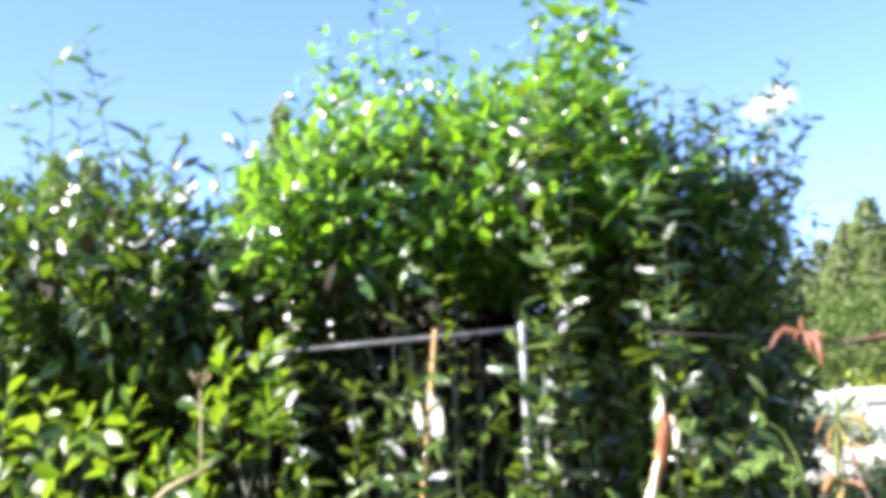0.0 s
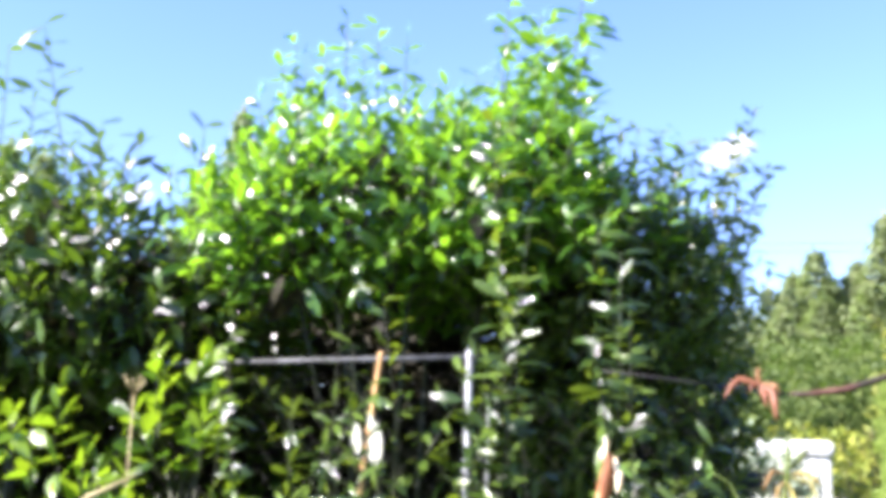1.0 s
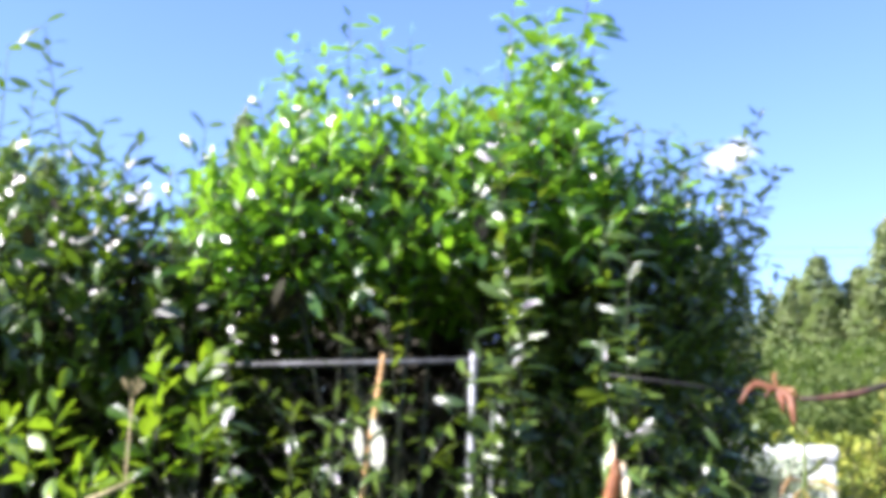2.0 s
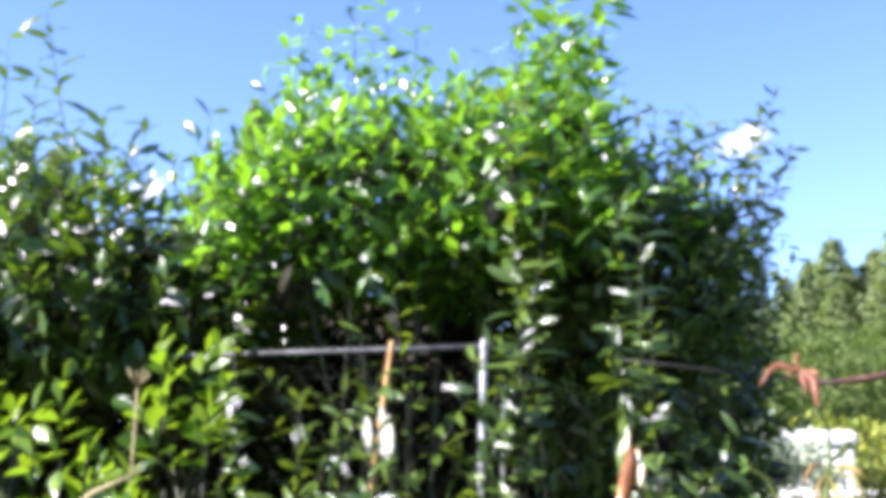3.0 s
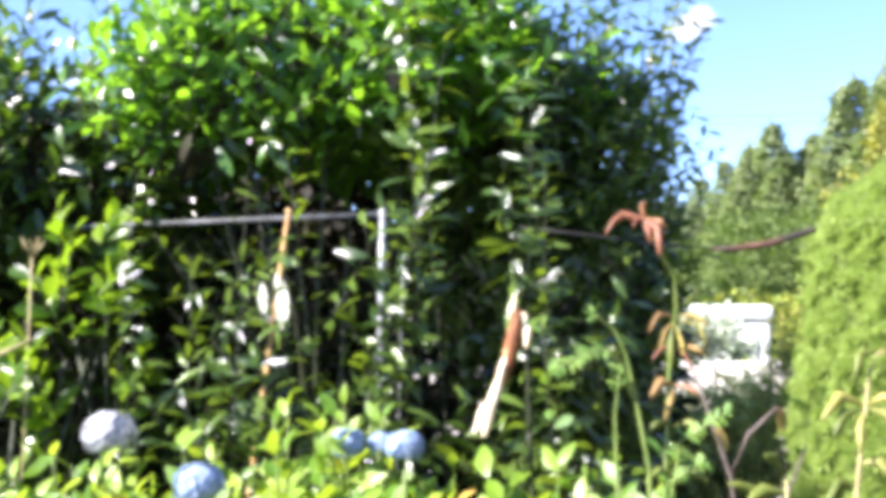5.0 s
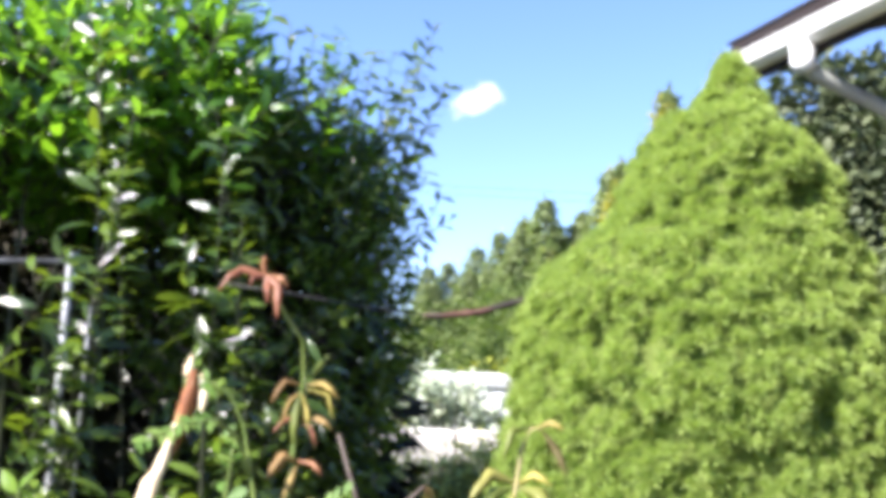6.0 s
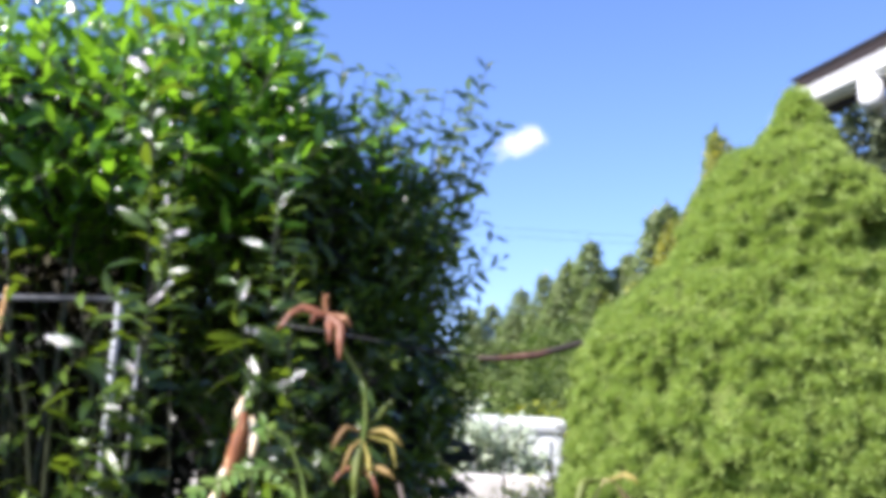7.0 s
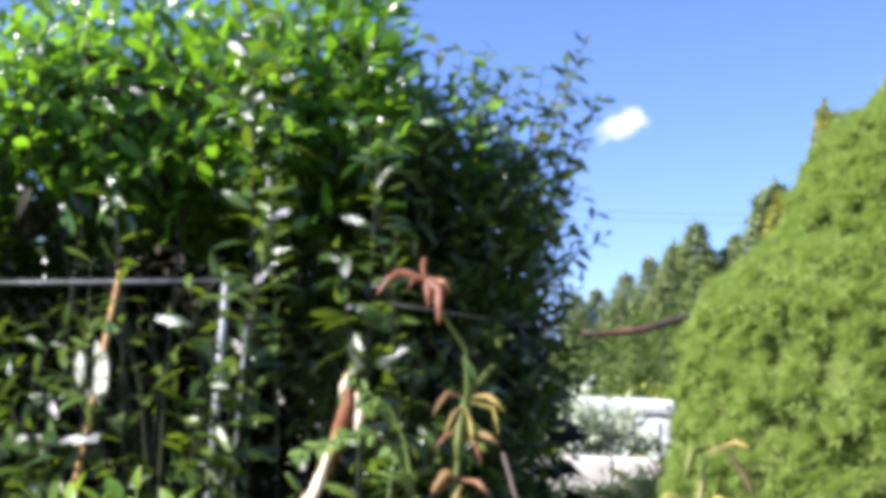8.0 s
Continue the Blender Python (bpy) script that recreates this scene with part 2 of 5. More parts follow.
def thing(name, place, label, category, group="", kind=""):
    ob = new(name)
    ob.matrix_world = place if isinstance(place, Matrix) else Matrix.Translation(place)
    ob.empty_display_size = 0.1
    return tagged(ob, label, category, group, kind)


def box(bm, lo, hi, bevel=0.0):
    g = bmesh.ops.create_cube(bm, size=1.0)
    for v in g["verts"]:
        v.co = Vector([(a + b) / 2 + c * (b - a) for a, b, c in zip(lo, hi, v.co)])
    if bevel:
        es = list({e for v in g["verts"] for e in v.link_edges})
        bmesh.ops.bevel(bm, geom=es, offset=bevel, segments=2, affect="EDGES", profile=0.6)


class Tubes:
    """Round stems along bent lines, gathered into one mesh."""

    def __init__(self):
        self.V, self.F = [], []

    def add(self, pts, radii, sides=5):
        pts = [Vector(p) for p in pts]
        base = len(self.V)
        for i, p in enumerate(pts):
            d = (pts[min(i + 1, len(pts) - 1)] - pts[max(i - 1, 0)]).normalized()
            a = d.cross(Vector((0.31, 0.11, 0.94)) if abs(d.z) < 0.9 else Vector((1, 0.2, 0))).normalized()
            b = d.cross(a)
            r = radii[i] if isinstance(radii, (list, tuple)) else radii
            for k in range(sides):
                w = 2 * math.pi * k / sides
                self.V.append(p + a * (r * math.cos(w)) + b * (r * math.sin(w)))
        for i in range(len(pts) - 1):
            for k in range(sides):
                k2 = (k + 1) % sides
                self.F.append((base + i * sides + k, base + i * sides + k2, base + (i + 1) * sides + k2, base + (i + 1) * sides + k))
        self.F.append(tuple(base + k for k in reversed(range(sides))))
        self.F.append(tuple(base + (len(pts) - 1) * sides + k for k in range(sides)))

    def mesh(self, name, mat):
        return mesh_of(name, self.V, self.F, mat)


def blade(width, fold=0.25, droop=0.25, shape=(0.55, 0.95, 1.0, 0.62), twist=0.0, wave=0.0):
    """A leaf one unit long along y, folded at its midrib, drooping to the tip: 11 + vertices, 16 triangles."""
    V, F = [(0, 0, 0)], []
    rows = (0.16, 0.40, 0.64, 0.86)
    for i, (s, w) in enumerate(zip(rows, shape)):
        z, h = -droop * s * s, w * width / 2
        tw = twist * s
        for side in (-1, 0, 1):
            x = side * h
            zz = z + abs(side) * h * fold + wave * h * math.sin(9 * s + side)
            V.append((x * math.cos(tw) - zz * math.sin(tw) * 0.3, s, zz + x * math.sin(tw)))
    V.append((0, 1, -droop))
    F += [(0, 2, 1), (0, 3, 2)]
    for i in range(3):
        a = 1 + 3 * i
        F += [(a, a + 1, a + 4, a + 3), (a + 1, a + 2, a + 5, a + 4)]
    F += [(10, 11, 13), (11, 12, 13)]
    return np.array(V, float), F


def frame_of(p, d, up, size):
    """A leaf's place: its base, the way of its tip, the side that looks up, its length."""
    y = Vector(d).normalized()
    x = y.cross(Vector(up))
    if x.length < 1e-4:
        x = y.cross(Vector((0.3, 0.9, 0.1)))
    x.normalize()
    z = x.cross(y)
    m = Matrix((x, y, z)).transposed().to_4x4()
    return Matrix.Translation(p) @ m @ Matrix.Scale(size, 4)


def spread(frames, templates):
    """Many leaves as one list of vertices and faces."""
    VV, FF, base = [], [], 0
    groups = [[] for _ in templates]
    for i, m in enumerate(frames):
        groups[i % len(templates)].append(m)
    for (V, F), ms in zip(templates, groups):
        if not ms:
            continue
        A = np.array([[list(r) for r in m] for m in ms])
        P = np.einsum("nij,vj->nvi", A[:, :3, :3], V) + A[:, None, :3, 3]
        VV.append(P.reshape(-1, 3))
        for k in range(len(ms)):
            FF.extend([tuple(base + j for j in f) for f in F])
            base += len(V)
    return np.concatenate(VV), FF


def foliage(parent, frames, templates, mat, singles, name="leaf", label="", fill="foliage"):
    """The foremost leaves as objects of their own, the rest as one mesh. Frames are in the world."""
    inv = parent.matrix_world.inverted()
    frames = [inv @ m for m in frames]
    order = sorted(range(len(frames)), key=lambda i: frames[i].translation.y)
    own = order[:singles]
    meshes = [mesh_of(name, V, F, mat) for V, F in templates]
    for i in own:
        ob = new(name, meshes[i % len(meshes)])
        ob.parent = parent
        ob.matrix_basis = frames[i]
    rest = [frames[i] for i in order[singles:]]
    if rest:
        V, F = spread(rest, templates)
        tagged(part_of(fill, mesh_of(fill, V, F, mat), parent, label), kind="stuff")


def shoot(rng, frames, tubes, base, d, length, count, size, spread_deg=58, bend=0.15, radius=0.005, start=0.1, flat=False, turned=0.14, taper=0.35, tip_spread=0.6):
    """A leafy shoot: a bending stem with leaves set round it, smaller to the tip."""
    d = Vector(d).normalized()
    side = Vector((rng.uniform(-1, 1), rng.uniform(-1, 1), rng.uniform(-0.3, 0.3)))
    pts = []
    n = 6
    for i in range(n + 1):
        s = i / n
        pts.append(Vector(base) + d * (length * s) + side * (bend * length * s * s) + Vector((0, 0, 0.15 * length * s * s)))
    tubes.add(pts, [radius * (1 - 0.75 * i / n) for i in range(n + 1)], 5)
    ang = rng.uniform(0, 6.28)
    for k in range(count):
        s = start + (1 - start) * (k + rng.uniform(-0.7, 0.7)) / max(1, count - 1)
        s = min(max(s, 0.0), 1.0)
        i = min(int(s * n), n - 1)
        f = s * n - i
        p = pts[i].lerp(pts[i + 1], f)
        t = (pts[i + 1] - pts[i]).normalized()
        ang += (math.pi if flat else 2.4) + rng.uniform(-0.35, 0.35)
        a = t.cross(Vector((0.2, 0.95, 0.2))).normalized()
        b = t.cross(a)
        rad = a * math.cos(ang) + b * math.sin(ang)
        sp = radians(spread_deg * (1.1 - (1.1 - tip_spread) * s) + rng.uniform(-14, 14))
        ld = t * math.cos(sp) + rad * math.sin(sp) + Vector((0, 0, -0.12 * (1 - s)))
        up = t * 0.45 + Vector((0, 0, 0.3)) + SUN_TO * 0.9 + Vector((rng.gauss(0, 0.6), rng.gauss(0, 0.6), rng.gauss(0, 0.6)))
        # a share of the leaves is posed to mirror the sun at the viewer
        if rng.random() < turned:
            up = GLINTWARD + Vector((rng.uniform(-.2, .2), rng.uniform(-.2, .2), rng.uniform(-.2, .2)))
            ld = ld - up * ld.dot(up)
        frames.append(frame_of(p + rad * radius * 0.5, ld, up, size * rng.uniform(0.75, 1.15) * (1 - taper * s)))
    return pts[-1]


def blob_points(rng, blobs, count, shell=0.35):
    """Points in the outer part of a set of rounded masses, and the way out of each."""
    out = []
    vol = [r[0] * r[1] * r[2] for c, r in blobs]
    while len(out) < count:
        c, r = rng.choices(blobs, vol)[0]
        u = Vector((rng.gauss(0, 1), rng.gauss(0, 1), rng.gauss(0, 1))).normalized()
        k = 1 - shell * rng.random() ** 1.3
        p = Vector((c[0] + u.x * r[0] * k, c[1] + u.y * r[1] * k, c[2] + u.z * r[2] * k))
        deep = False
        for c2, r2 in blobs:
            q = sum(((p[j] - c2[j]) / r2[j]) ** 2 for j in range(3))
            if q < (1 - shell) ** 2:
                deep = True
        if deep or p.z < 0.05:
            continue
        out.append((p, Vector((u.x / r[0], u.y / r[1], u.z / r[2])).normalized()))
    return out


def dense(rng, frames, blobs, count, size, shell=0.6):
    """Loose leaves that fill the inside of a shrub."""
    for p, u in blob_points(rng, blobs, count, shell):
        d = u + Vector((rng.uniform(-1, 1), rng.uniform(-1, 1), rng.uniform(-1.0, 0.5)))
        frames.append(frame_of(p, d, u + Vector((rng.uniform(-.6, .6), rng.uniform(-.6, .6), 0.8)), size * rng.uniform(0.7, 1.15)))


GLINTWARD = (SUN_TO + Vector((0.08, -0.98, -0.12))).normalized()  # halfway between sun and viewer: leaves posed this way glint
LAUREL = [blade(0.34, 0.20, 0.26), blade(0.37, 0.26, 0.14, (0.6, 1.0, 0.9, 0.45), twist=0.3), blade(0.31, 0.18, 0.42, (0.6, 1.0, 0.85, 0.4), twist=-0.25), blade(0.35, 0.14, 0.12, (0.55, 0.95, 0.95, 0.5), wave=0.18)]
NARROW = [blade(0.28, 0.22, 0.36), blade(0.25, 0.18, 0.55, twist=0.25), blade(0.30, 0.2, 0.2, twist=-0.2), blade(0.26, 0.25, 0.7, twist=-0.3)]
OBOVATE = [blade(0.52, 0.22, 0.08, (0.35, 0.75, 1.0, 0.78)), blade(0.47, 0.28, 0.2, (0.35, 0.78, 1.0, 0.72), twist=0.25)]
BROAD = [blade(0.52, 0.24, 0.20, (0.6, 1.0, 0.85, 0.40)), blade(0.48, 0.3, 0.32, (0.6, 1.0, 0.8, 0.38), wave=0.12)]


def shrub(seed, name, label, category, foot, blobs, mat, templates, leaf, shoots, inner, singles=280, talls=(), group="", limbs=9,
          shoot_len=(0.22, 0.42), per_shoot=(9, 14), bark=M_BARK, upward=0.5, extra=None, spread_deg=58, turned=0.14, dead=0.0):
    rng = random.Random(seed)
    ob = thing(name, foot, label, category, group)
    frames, tubes = [], Tubes()
    for k in range(limbs):
        c, r = blobs[k % len(blobs)]
        top = Vector((c[0] + rng.uniform(-.6, .6) * r[0], c[1] + rng.uniform(-.5, .5) * r[1], c[2] + rng.uniform(0.1, .6) * r[2]))
        f = Vector(foot) + Vector((rng.uniform(-.15, .15), rng.uniform(-.15, .15), 0))
        mid = f.lerp(top, 0.5) + Vector((rng.uniform(-.12, .12), rng.uniform(-.12, .12), 0.1))
        tubes.add([f, f.lerp(mid, .5) + Vector((rng.uniform(-.04, .04), 0, 0)), mid, top], [0.020, 0.016, 0.011, 0.005], 6)
    for p, u in blob_points(rng, blobs, shoots, 0.3):
        d = u * (1 - upward) + Vector((rng.uniform(-.4, .4), rng.uniform(-.4, .4), upward + rng.uniform(-.2, .4)))
        ln = rng.uniform(*shoot_len)
        shoot(rng, frames, tubes, p - d.normalized() * ln * 0.55, d, ln, rng.randint(*per_shoot), leaf, spread_deg, turned=turned)
    for base, tip, count, size in talls:
        d = Vector(tip) - Vector(base)
        shoot(rng, frames, tubes, base, d, d.length, count, size, 76, 0.05, 0.006, taper=0.2, tip_spread=0.85, turned=turned)
    # withered: inner leaves coloured near-black to paint the hedge's shade; dead: their share
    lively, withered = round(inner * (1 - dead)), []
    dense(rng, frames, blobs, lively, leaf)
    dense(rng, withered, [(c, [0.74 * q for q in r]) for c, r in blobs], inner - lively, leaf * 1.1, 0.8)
    if extra:
        extra(rng, frames, tubes)
    inv = ob.matrix_world.inverted()
    tubes.V = [inv @ v for v in tubes.V]
    tagged(part_of("branchwork", tubes.mesh("branchwork", bark), ob), kind="stuff")
    foliage(ob, frames, templates, mat, singles)
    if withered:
        foliage(ob, withered, templates, M_SHADE_LEAF, 0, label="inner leaves coloured near-black for hedge shade", fill="inner_foliage")
    return ob


# ---- ground ----
def ground_sheet():
    bm = bmesh.new()
    bmesh.ops.create_grid(bm, x_segments=90, y_segments=90, size=600)
    for v in bm.verts:
        k = max(abs(v.co.x), abs(v.co.y)) / 600
        v.co.x *= k ** 1.6
        v.co.y *= k ** 1.6
        r = math.hypot(v.co.x, v.co.y)
        v.co.z = 0.03 * noise.noise(v.co * 0.7) + (0.25 * noise.noise(v.co * 0.05) if r > 20 else 0)
    me = bpy.data.meshes.new("ground")
    bm.to_mesh(me)
    bm.free()
    me.materials.append(M_SOIL)
    return tagged(new("ground", me), "dark garden soil with patches of grass", "ground", kind="structure")


ground_sheet()


# ---- house at the side ----
def house():
    along, inward = Vector((0.215, -0.977, 0)).normalized(), Vector((0.977, 0.215, 0)).normalized()
    m = Matrix((along, inward, Vector((0, 0, 1)))).transposed().to_4x4()
    m.translation = (2.63, 4.80, 0)
    ob = thing("house", m, "single-storey brown house with white gutter under dark roof", "house")
    LEN, DEEP, EAVE = 9.0, 7.0, 2.46
    wall = bmesh.new()
    box(wall, (0.46, 0.54, 0), (LEN, DEEP - 0.4, 2.36))
    gv = [[wall.verts.new((u, v, z)) for v, z in ((0.54, 2.361), (DEEP - 0.4, 2.361), (DEEP - 0.4, 2.56), (DEEP / 2, 3.55), (0.54, 2.56))] for u in (0.46, 0.6)]
    for i in range(5):
        wall.faces.new((gv[0][i], gv[1][i], gv[1][(i + 1) % 5], gv[0][(i + 1) % 5]))
    wall.faces.new(gv[0])
    wall.faces.new(list(reversed(gv[1])))
    bmesh.ops.recalc_face_normals(wall, faces=wall.faces[:])
    w = part("wall", wall, M_SIDING, ob, "brown-painted timber siding")
    for i in range(16):
        b = bmesh.new()
        z = 0.12 + i * 0.14
        box(b, (0.50, 0.515, z), (LEN - 0.02, 0.5385, z + 0.132), 0.004)
        part("board", b, M_SIDING, w)
    b = bmesh.new()
    box(b, (0.44, 0.50, 0.05), (0.499, 0.56, 2.355), 0.004)
    part("corner_board", b, M_SIDING, ob)
    b = bmesh.new()
    box(b, (0.03, 0.006, 2.365), (LEN, 0.038, EAVE + 0.01), 0.003)
    part("fascia", b, M_FASCIA, ob, "dark brown fascia board")
    # roof: a sloping slab with lapped rows of shingles
    slope = math.tan(radians(18))
    roof = bmesh.new()
    rows = [(-0.005, EAVE + 0.012), (-0.005, EAVE + 0.075), (DEEP / 2, EAVE + 0.075 + slope * DEEP / 2),
            (DEEP + 0.05, EAVE + 0.075), (DEEP + 0.05, EAVE + 0.022), (DEEP / 2, EAVE + 0.022 + slope * DEEP / 2)]
    ends = [[roof.verts.new((u, v, z)) for v, z in rows] for u in (0.05, LEN + 0.3)]
    for i in range(6):
        j = (i + 1) % 6
        roof.faces.new((ends[0][i], ends[1][i], ends[1][j], ends[0][j]))
    roof.faces.new(ends[0])
    roof.faces.new(list(reversed(ends[1])))
    bmesh.ops.recalc_face_normals(roof, faces=roof.faces[:])
    r = part("roof", roof, M_FASCIA, ob, "dark brown roof edge")
    rng = random.Random(5)
    sh = []
    for wdt in (0.28, 0.31, 0.34):
        b = bmesh.new()
        box(b, (0, 0, 0), (wdt, 0.19, 0.009), 0.002)
        me = bpy.data.meshes.new("shingle")
        b.to_mesh(me)
        b.free()
        me.materials.append(M_SHINGLE)
        sh.append((wdt, me))
    tilt = math.atan(slope)
    for row in range(8):
        u = 0.03
        while u < 3.4:
            wdt, me = rng.choice(sh)
            s = new("shingle", me)
            s.parent = r
            v = -0.012 + row * 0.15
            s.matrix_basis = Matrix.Translation((u, v, EAVE + 0.080 + slope * v + 0.004 * (row % 2) + rng.uniform(0, 0.003))) @ \
                Matrix.Rotation(tilt + 0.02, 4, "X")
            u += wdt + 0.006
    # gutter: an open trough with a rolled lip
    prof = [(0.002, 0.0), (0.002, -0.112), (-0.012, -0.115), (-0.03, -0.108), (-0.058, -0.08), (-0.066, -0.045), (-0.060, -0.012),
            (-0.070, 0.0), (-0.070, 0.008), (-0.055, 0.008), (-0.050, -0.012), (-0.056, -0.045), (-0.048, -0.074), (-0.026, -0.10),
            (-0.015, -0.107), (-0.004, -0.105), (-0.004, 0.0)]
    g = bmesh.new()
    e = [[g.verts.new((u, v, EAVE - 0.012 + z * 0.56)) for v, z in prof] for u in (0.20, LEN)]
    for i in range(len(prof)):
        j = (i + 1) % len(prof)
        g.faces.new((e[0][i], e[1][i], e[1][j], e[0][j]))
    bmesh.ops.recalc_face_normals(g, faces=g.faces[:])
    gut = part("gutter", g, M_WHITE, ob, "white-painted metal gutter")
    b = bmesh.new()
    box(b, (0.194, -0.07, EAVE - 0.082), (0.1995, 0.002, EAVE - 0.008))
    part("end_cap", b, M_WHITE, gut)
    # downspout: outlet, sloping run back to the wall, upright pipe
    t = Tubes()
    t.add([(0.52, -0.03, EAVE - 0.06), (0.52, -0.03, EAVE - 0.13), (0.52, -0.01, EAVE - 0.16)], 0.043, 12)
    ds = part_of("downspout", t.mesh("downspout", M_WHITE), ob, "white downspout with a sloping offset")
    # sloping run: white pipe coloured grey as if shadowed by the eave
    t = Tubes()
    t.add([(0.52, -0.035, EAVE - 0.145), (0.52, 0.03, EAVE - 0.172), (0.52, 0.40, EAVE - 0.285), (0.52, 0.452, EAVE - 0.32)], 0.027, 12)
    part_of("sloping_pipe", t.mesh("sloping_pipe", M_SHADED_PIPE), ds, "white sloping pipe greyed for shade under the eave")
    t = Tubes()
    t.add([(0.52, 0.452, EAVE - 0.295), (0.52, 0.457, EAVE - 0.42), (0.52, 0.458, 0.2), (0.52, 0.40, 0.08)], 0.038, 12)
    part_of("upright_pipe", t.mesh("upright_pipe", M_WHITE), ds)
    for z in (1.95, 1.1):
        b = bmesh.new()
        box(b, (0.47, 0.494, z), (0.57, 0.514, z + 0.03), 0.003)
        part("bracket", b, M_WHITE, ds)
    return ob


house()


def hanging_shoots(rng, frames, tubes):
    """Upright shoots that thin out over the canopy, and a few that hang below it."""
    for lo, hi, top, count in ((-0.62, -0.02, 2.86, 20), (-0.02, 0.28, 2.46, 3), (0.28, 0.80, 2.92, 20), (0.80, 1.30, 2.50, 9)):
        for k in range(count):
            p = Vector((rng.uniform(lo, hi), rng.uniform(4.6, 5.4), 2.25 if hi < 1 else 1.95))
            tip = Vector((p.x + rng.uniform(-.08, .08), p.y + rng.uniform(-.1, .1), top - abs(rng.gauss(0, 0.16)) - 0.5 * abs(p.x - (lo + hi) / 2)))
            shoot(rng, frames, tubes, p, tip - p, (tip - p).length, rng.randint(11, 16), 0.125, 72, 0.06, 0.004, taper=0.25, tip_spread=0.8, turned=0.11)
    for k in range(36):
        p = Vector((rng.uniform(-0.8, 0.8), rng.uniform(4.30, 5.0), rng.uniform(1.74, 2.1)))
        d = Vector((rng.uniform(-.7, .7), rng.uniform(-.8, .2), rng.uniform(-.5, .5)))
        shoot(rng, frames, tubes, p, d, rng.uniform(0.15, 0.32), rng.randint(5, 9), 0.12, 62, 0.2, 0.003, turned=0.3)


# ---- hedge of laurels behind the fence ----
shrub(11, "laurel_shrub", "tall glossy green cherry laurel with long upright shoots", "shrub", (0.0, 5.2, 0),
      [((0.10, 5.30, 2.12), (0.82, 0.85, 0.34)), ((-0.42, 5.10, 2.10), (0.46, 0.6, 0.34)), ((0.46, 4.95, 2.20), (0.45, 0.65, 0.38)),
       ((-0.10, 4.72, 2.15), (0.68, 0.5, 0.30)), ((0.35, 4.75, 2.12), (0.3, 0.4, 0.3)),
       ((-0.30, 4.66, 2.02), (0.60, 0.32, 0.16)), ((-0.42, 4.62, 1.86), (0.27, 0.24, 0.17)), ((0.30, 4.52, 2.06), (0.38, 0.30, 0.16))],
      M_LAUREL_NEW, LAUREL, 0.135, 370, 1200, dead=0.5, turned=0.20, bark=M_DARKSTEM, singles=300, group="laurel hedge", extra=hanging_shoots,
      talls=[((-0.52, 5.2, 2.3), (-0.68, 5.2, 2.92), 24, 0.14), ((-0.35, 5.2, 2.3), (-0.38, 5.25, 3.12), 28, 0.13), ((-0.45, 5.25, 2.3), (-0.48, 5.3, 2.98), 26, 0.13),
             ((-0.2, 5.2, 2.3), (-0.19, 5.2, 3.06), 26, 0.135), ((-0.1, 5.2, 2.35), (-0.04, 5.2, 2.98), 24, 0.13), ((-0.28, 5.15, 2.3), (-0.29, 5.2, 2.9), 22, 0.13),
             ((-0.6, 5.2, 2.3), (-0.54, 5.2, 2.88), 22, 0.13), ((0.42, 5.1, 2.3), (0.46, 5.2, 3.0), 26, 0.135),
             ((0.36, 5.0, 2.2), (0.40, 5.1, 3.10), 34, 0.14), ((0.45, 5.0, 2.2), (0.54, 5.05, 2.98), 30, 0.14), ((0.55, 5.0, 2.2), (0.64, 5.05, 2.85), 26, 0.14),
             ((0.62, 5.0, 2.2), (0.74, 5.05, 2.75), 22, 0.14), ((0.60, 5.0, 2.1), (0.77, 5.1, 3.48), 42, 0.165), ((0.66, 5.0, 2.2), (0.80, 5.1, 3.0), 24, 0.15),
             ((0.2, 5.2, 2.3), (0.22, 5.3, 2.60), 12, 0.12), ((0.02, 5.2, 2.3), (0.05, 5.3, 2.66), 13, 0.12)])
shrub(12, "laurel_shrub", "broad dark green cherry laurel with glossy leaves", "shrub", (-1.7, 5.1, 0),
      [((-1.65, 5.1, 1.85), (0.78, 0.75, 0.55)), ((-2.5, 5.3, 1.7), (0.8, 0.8, 0.8)), ((-1.05, 5.3, 1.75), (0.5, 0.7, 0.52)),
       ((-1.7, 6.0, 1.0), (1.1, 0.4, 1.1)), ((-1.3, 4.85, 1.75), (0.7, 0.4, 0.35))],
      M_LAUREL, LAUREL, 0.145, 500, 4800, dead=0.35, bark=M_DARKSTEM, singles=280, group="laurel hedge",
      talls=[((-1.62, 5.1, 2.2), (-1.84, 5.2, 3.08), 28, 0.17), ((-1.85, 5.1, 2.2), (-1.93, 5.2, 2.8), 20, 0.14), ((-2.15, 5.2, 2.2), (-2.2, 5.2, 2.8), 14, 0.14),
             ((-1.4, 5.0, 2.1), (-1.35, 5.2, 2.58), 12, 0.14), ((-1.0, 5.0, 2.0), (-1.05, 5.2, 2.62), 12, 0.13),
             ((-1.95, 5.0, 2.2), (-2.0, 5.1, 2.95), 14, 0.14), ((-1.6, 5.0, 2.1), (-1.55, 5.2, 2.62), 12, 0.14)])
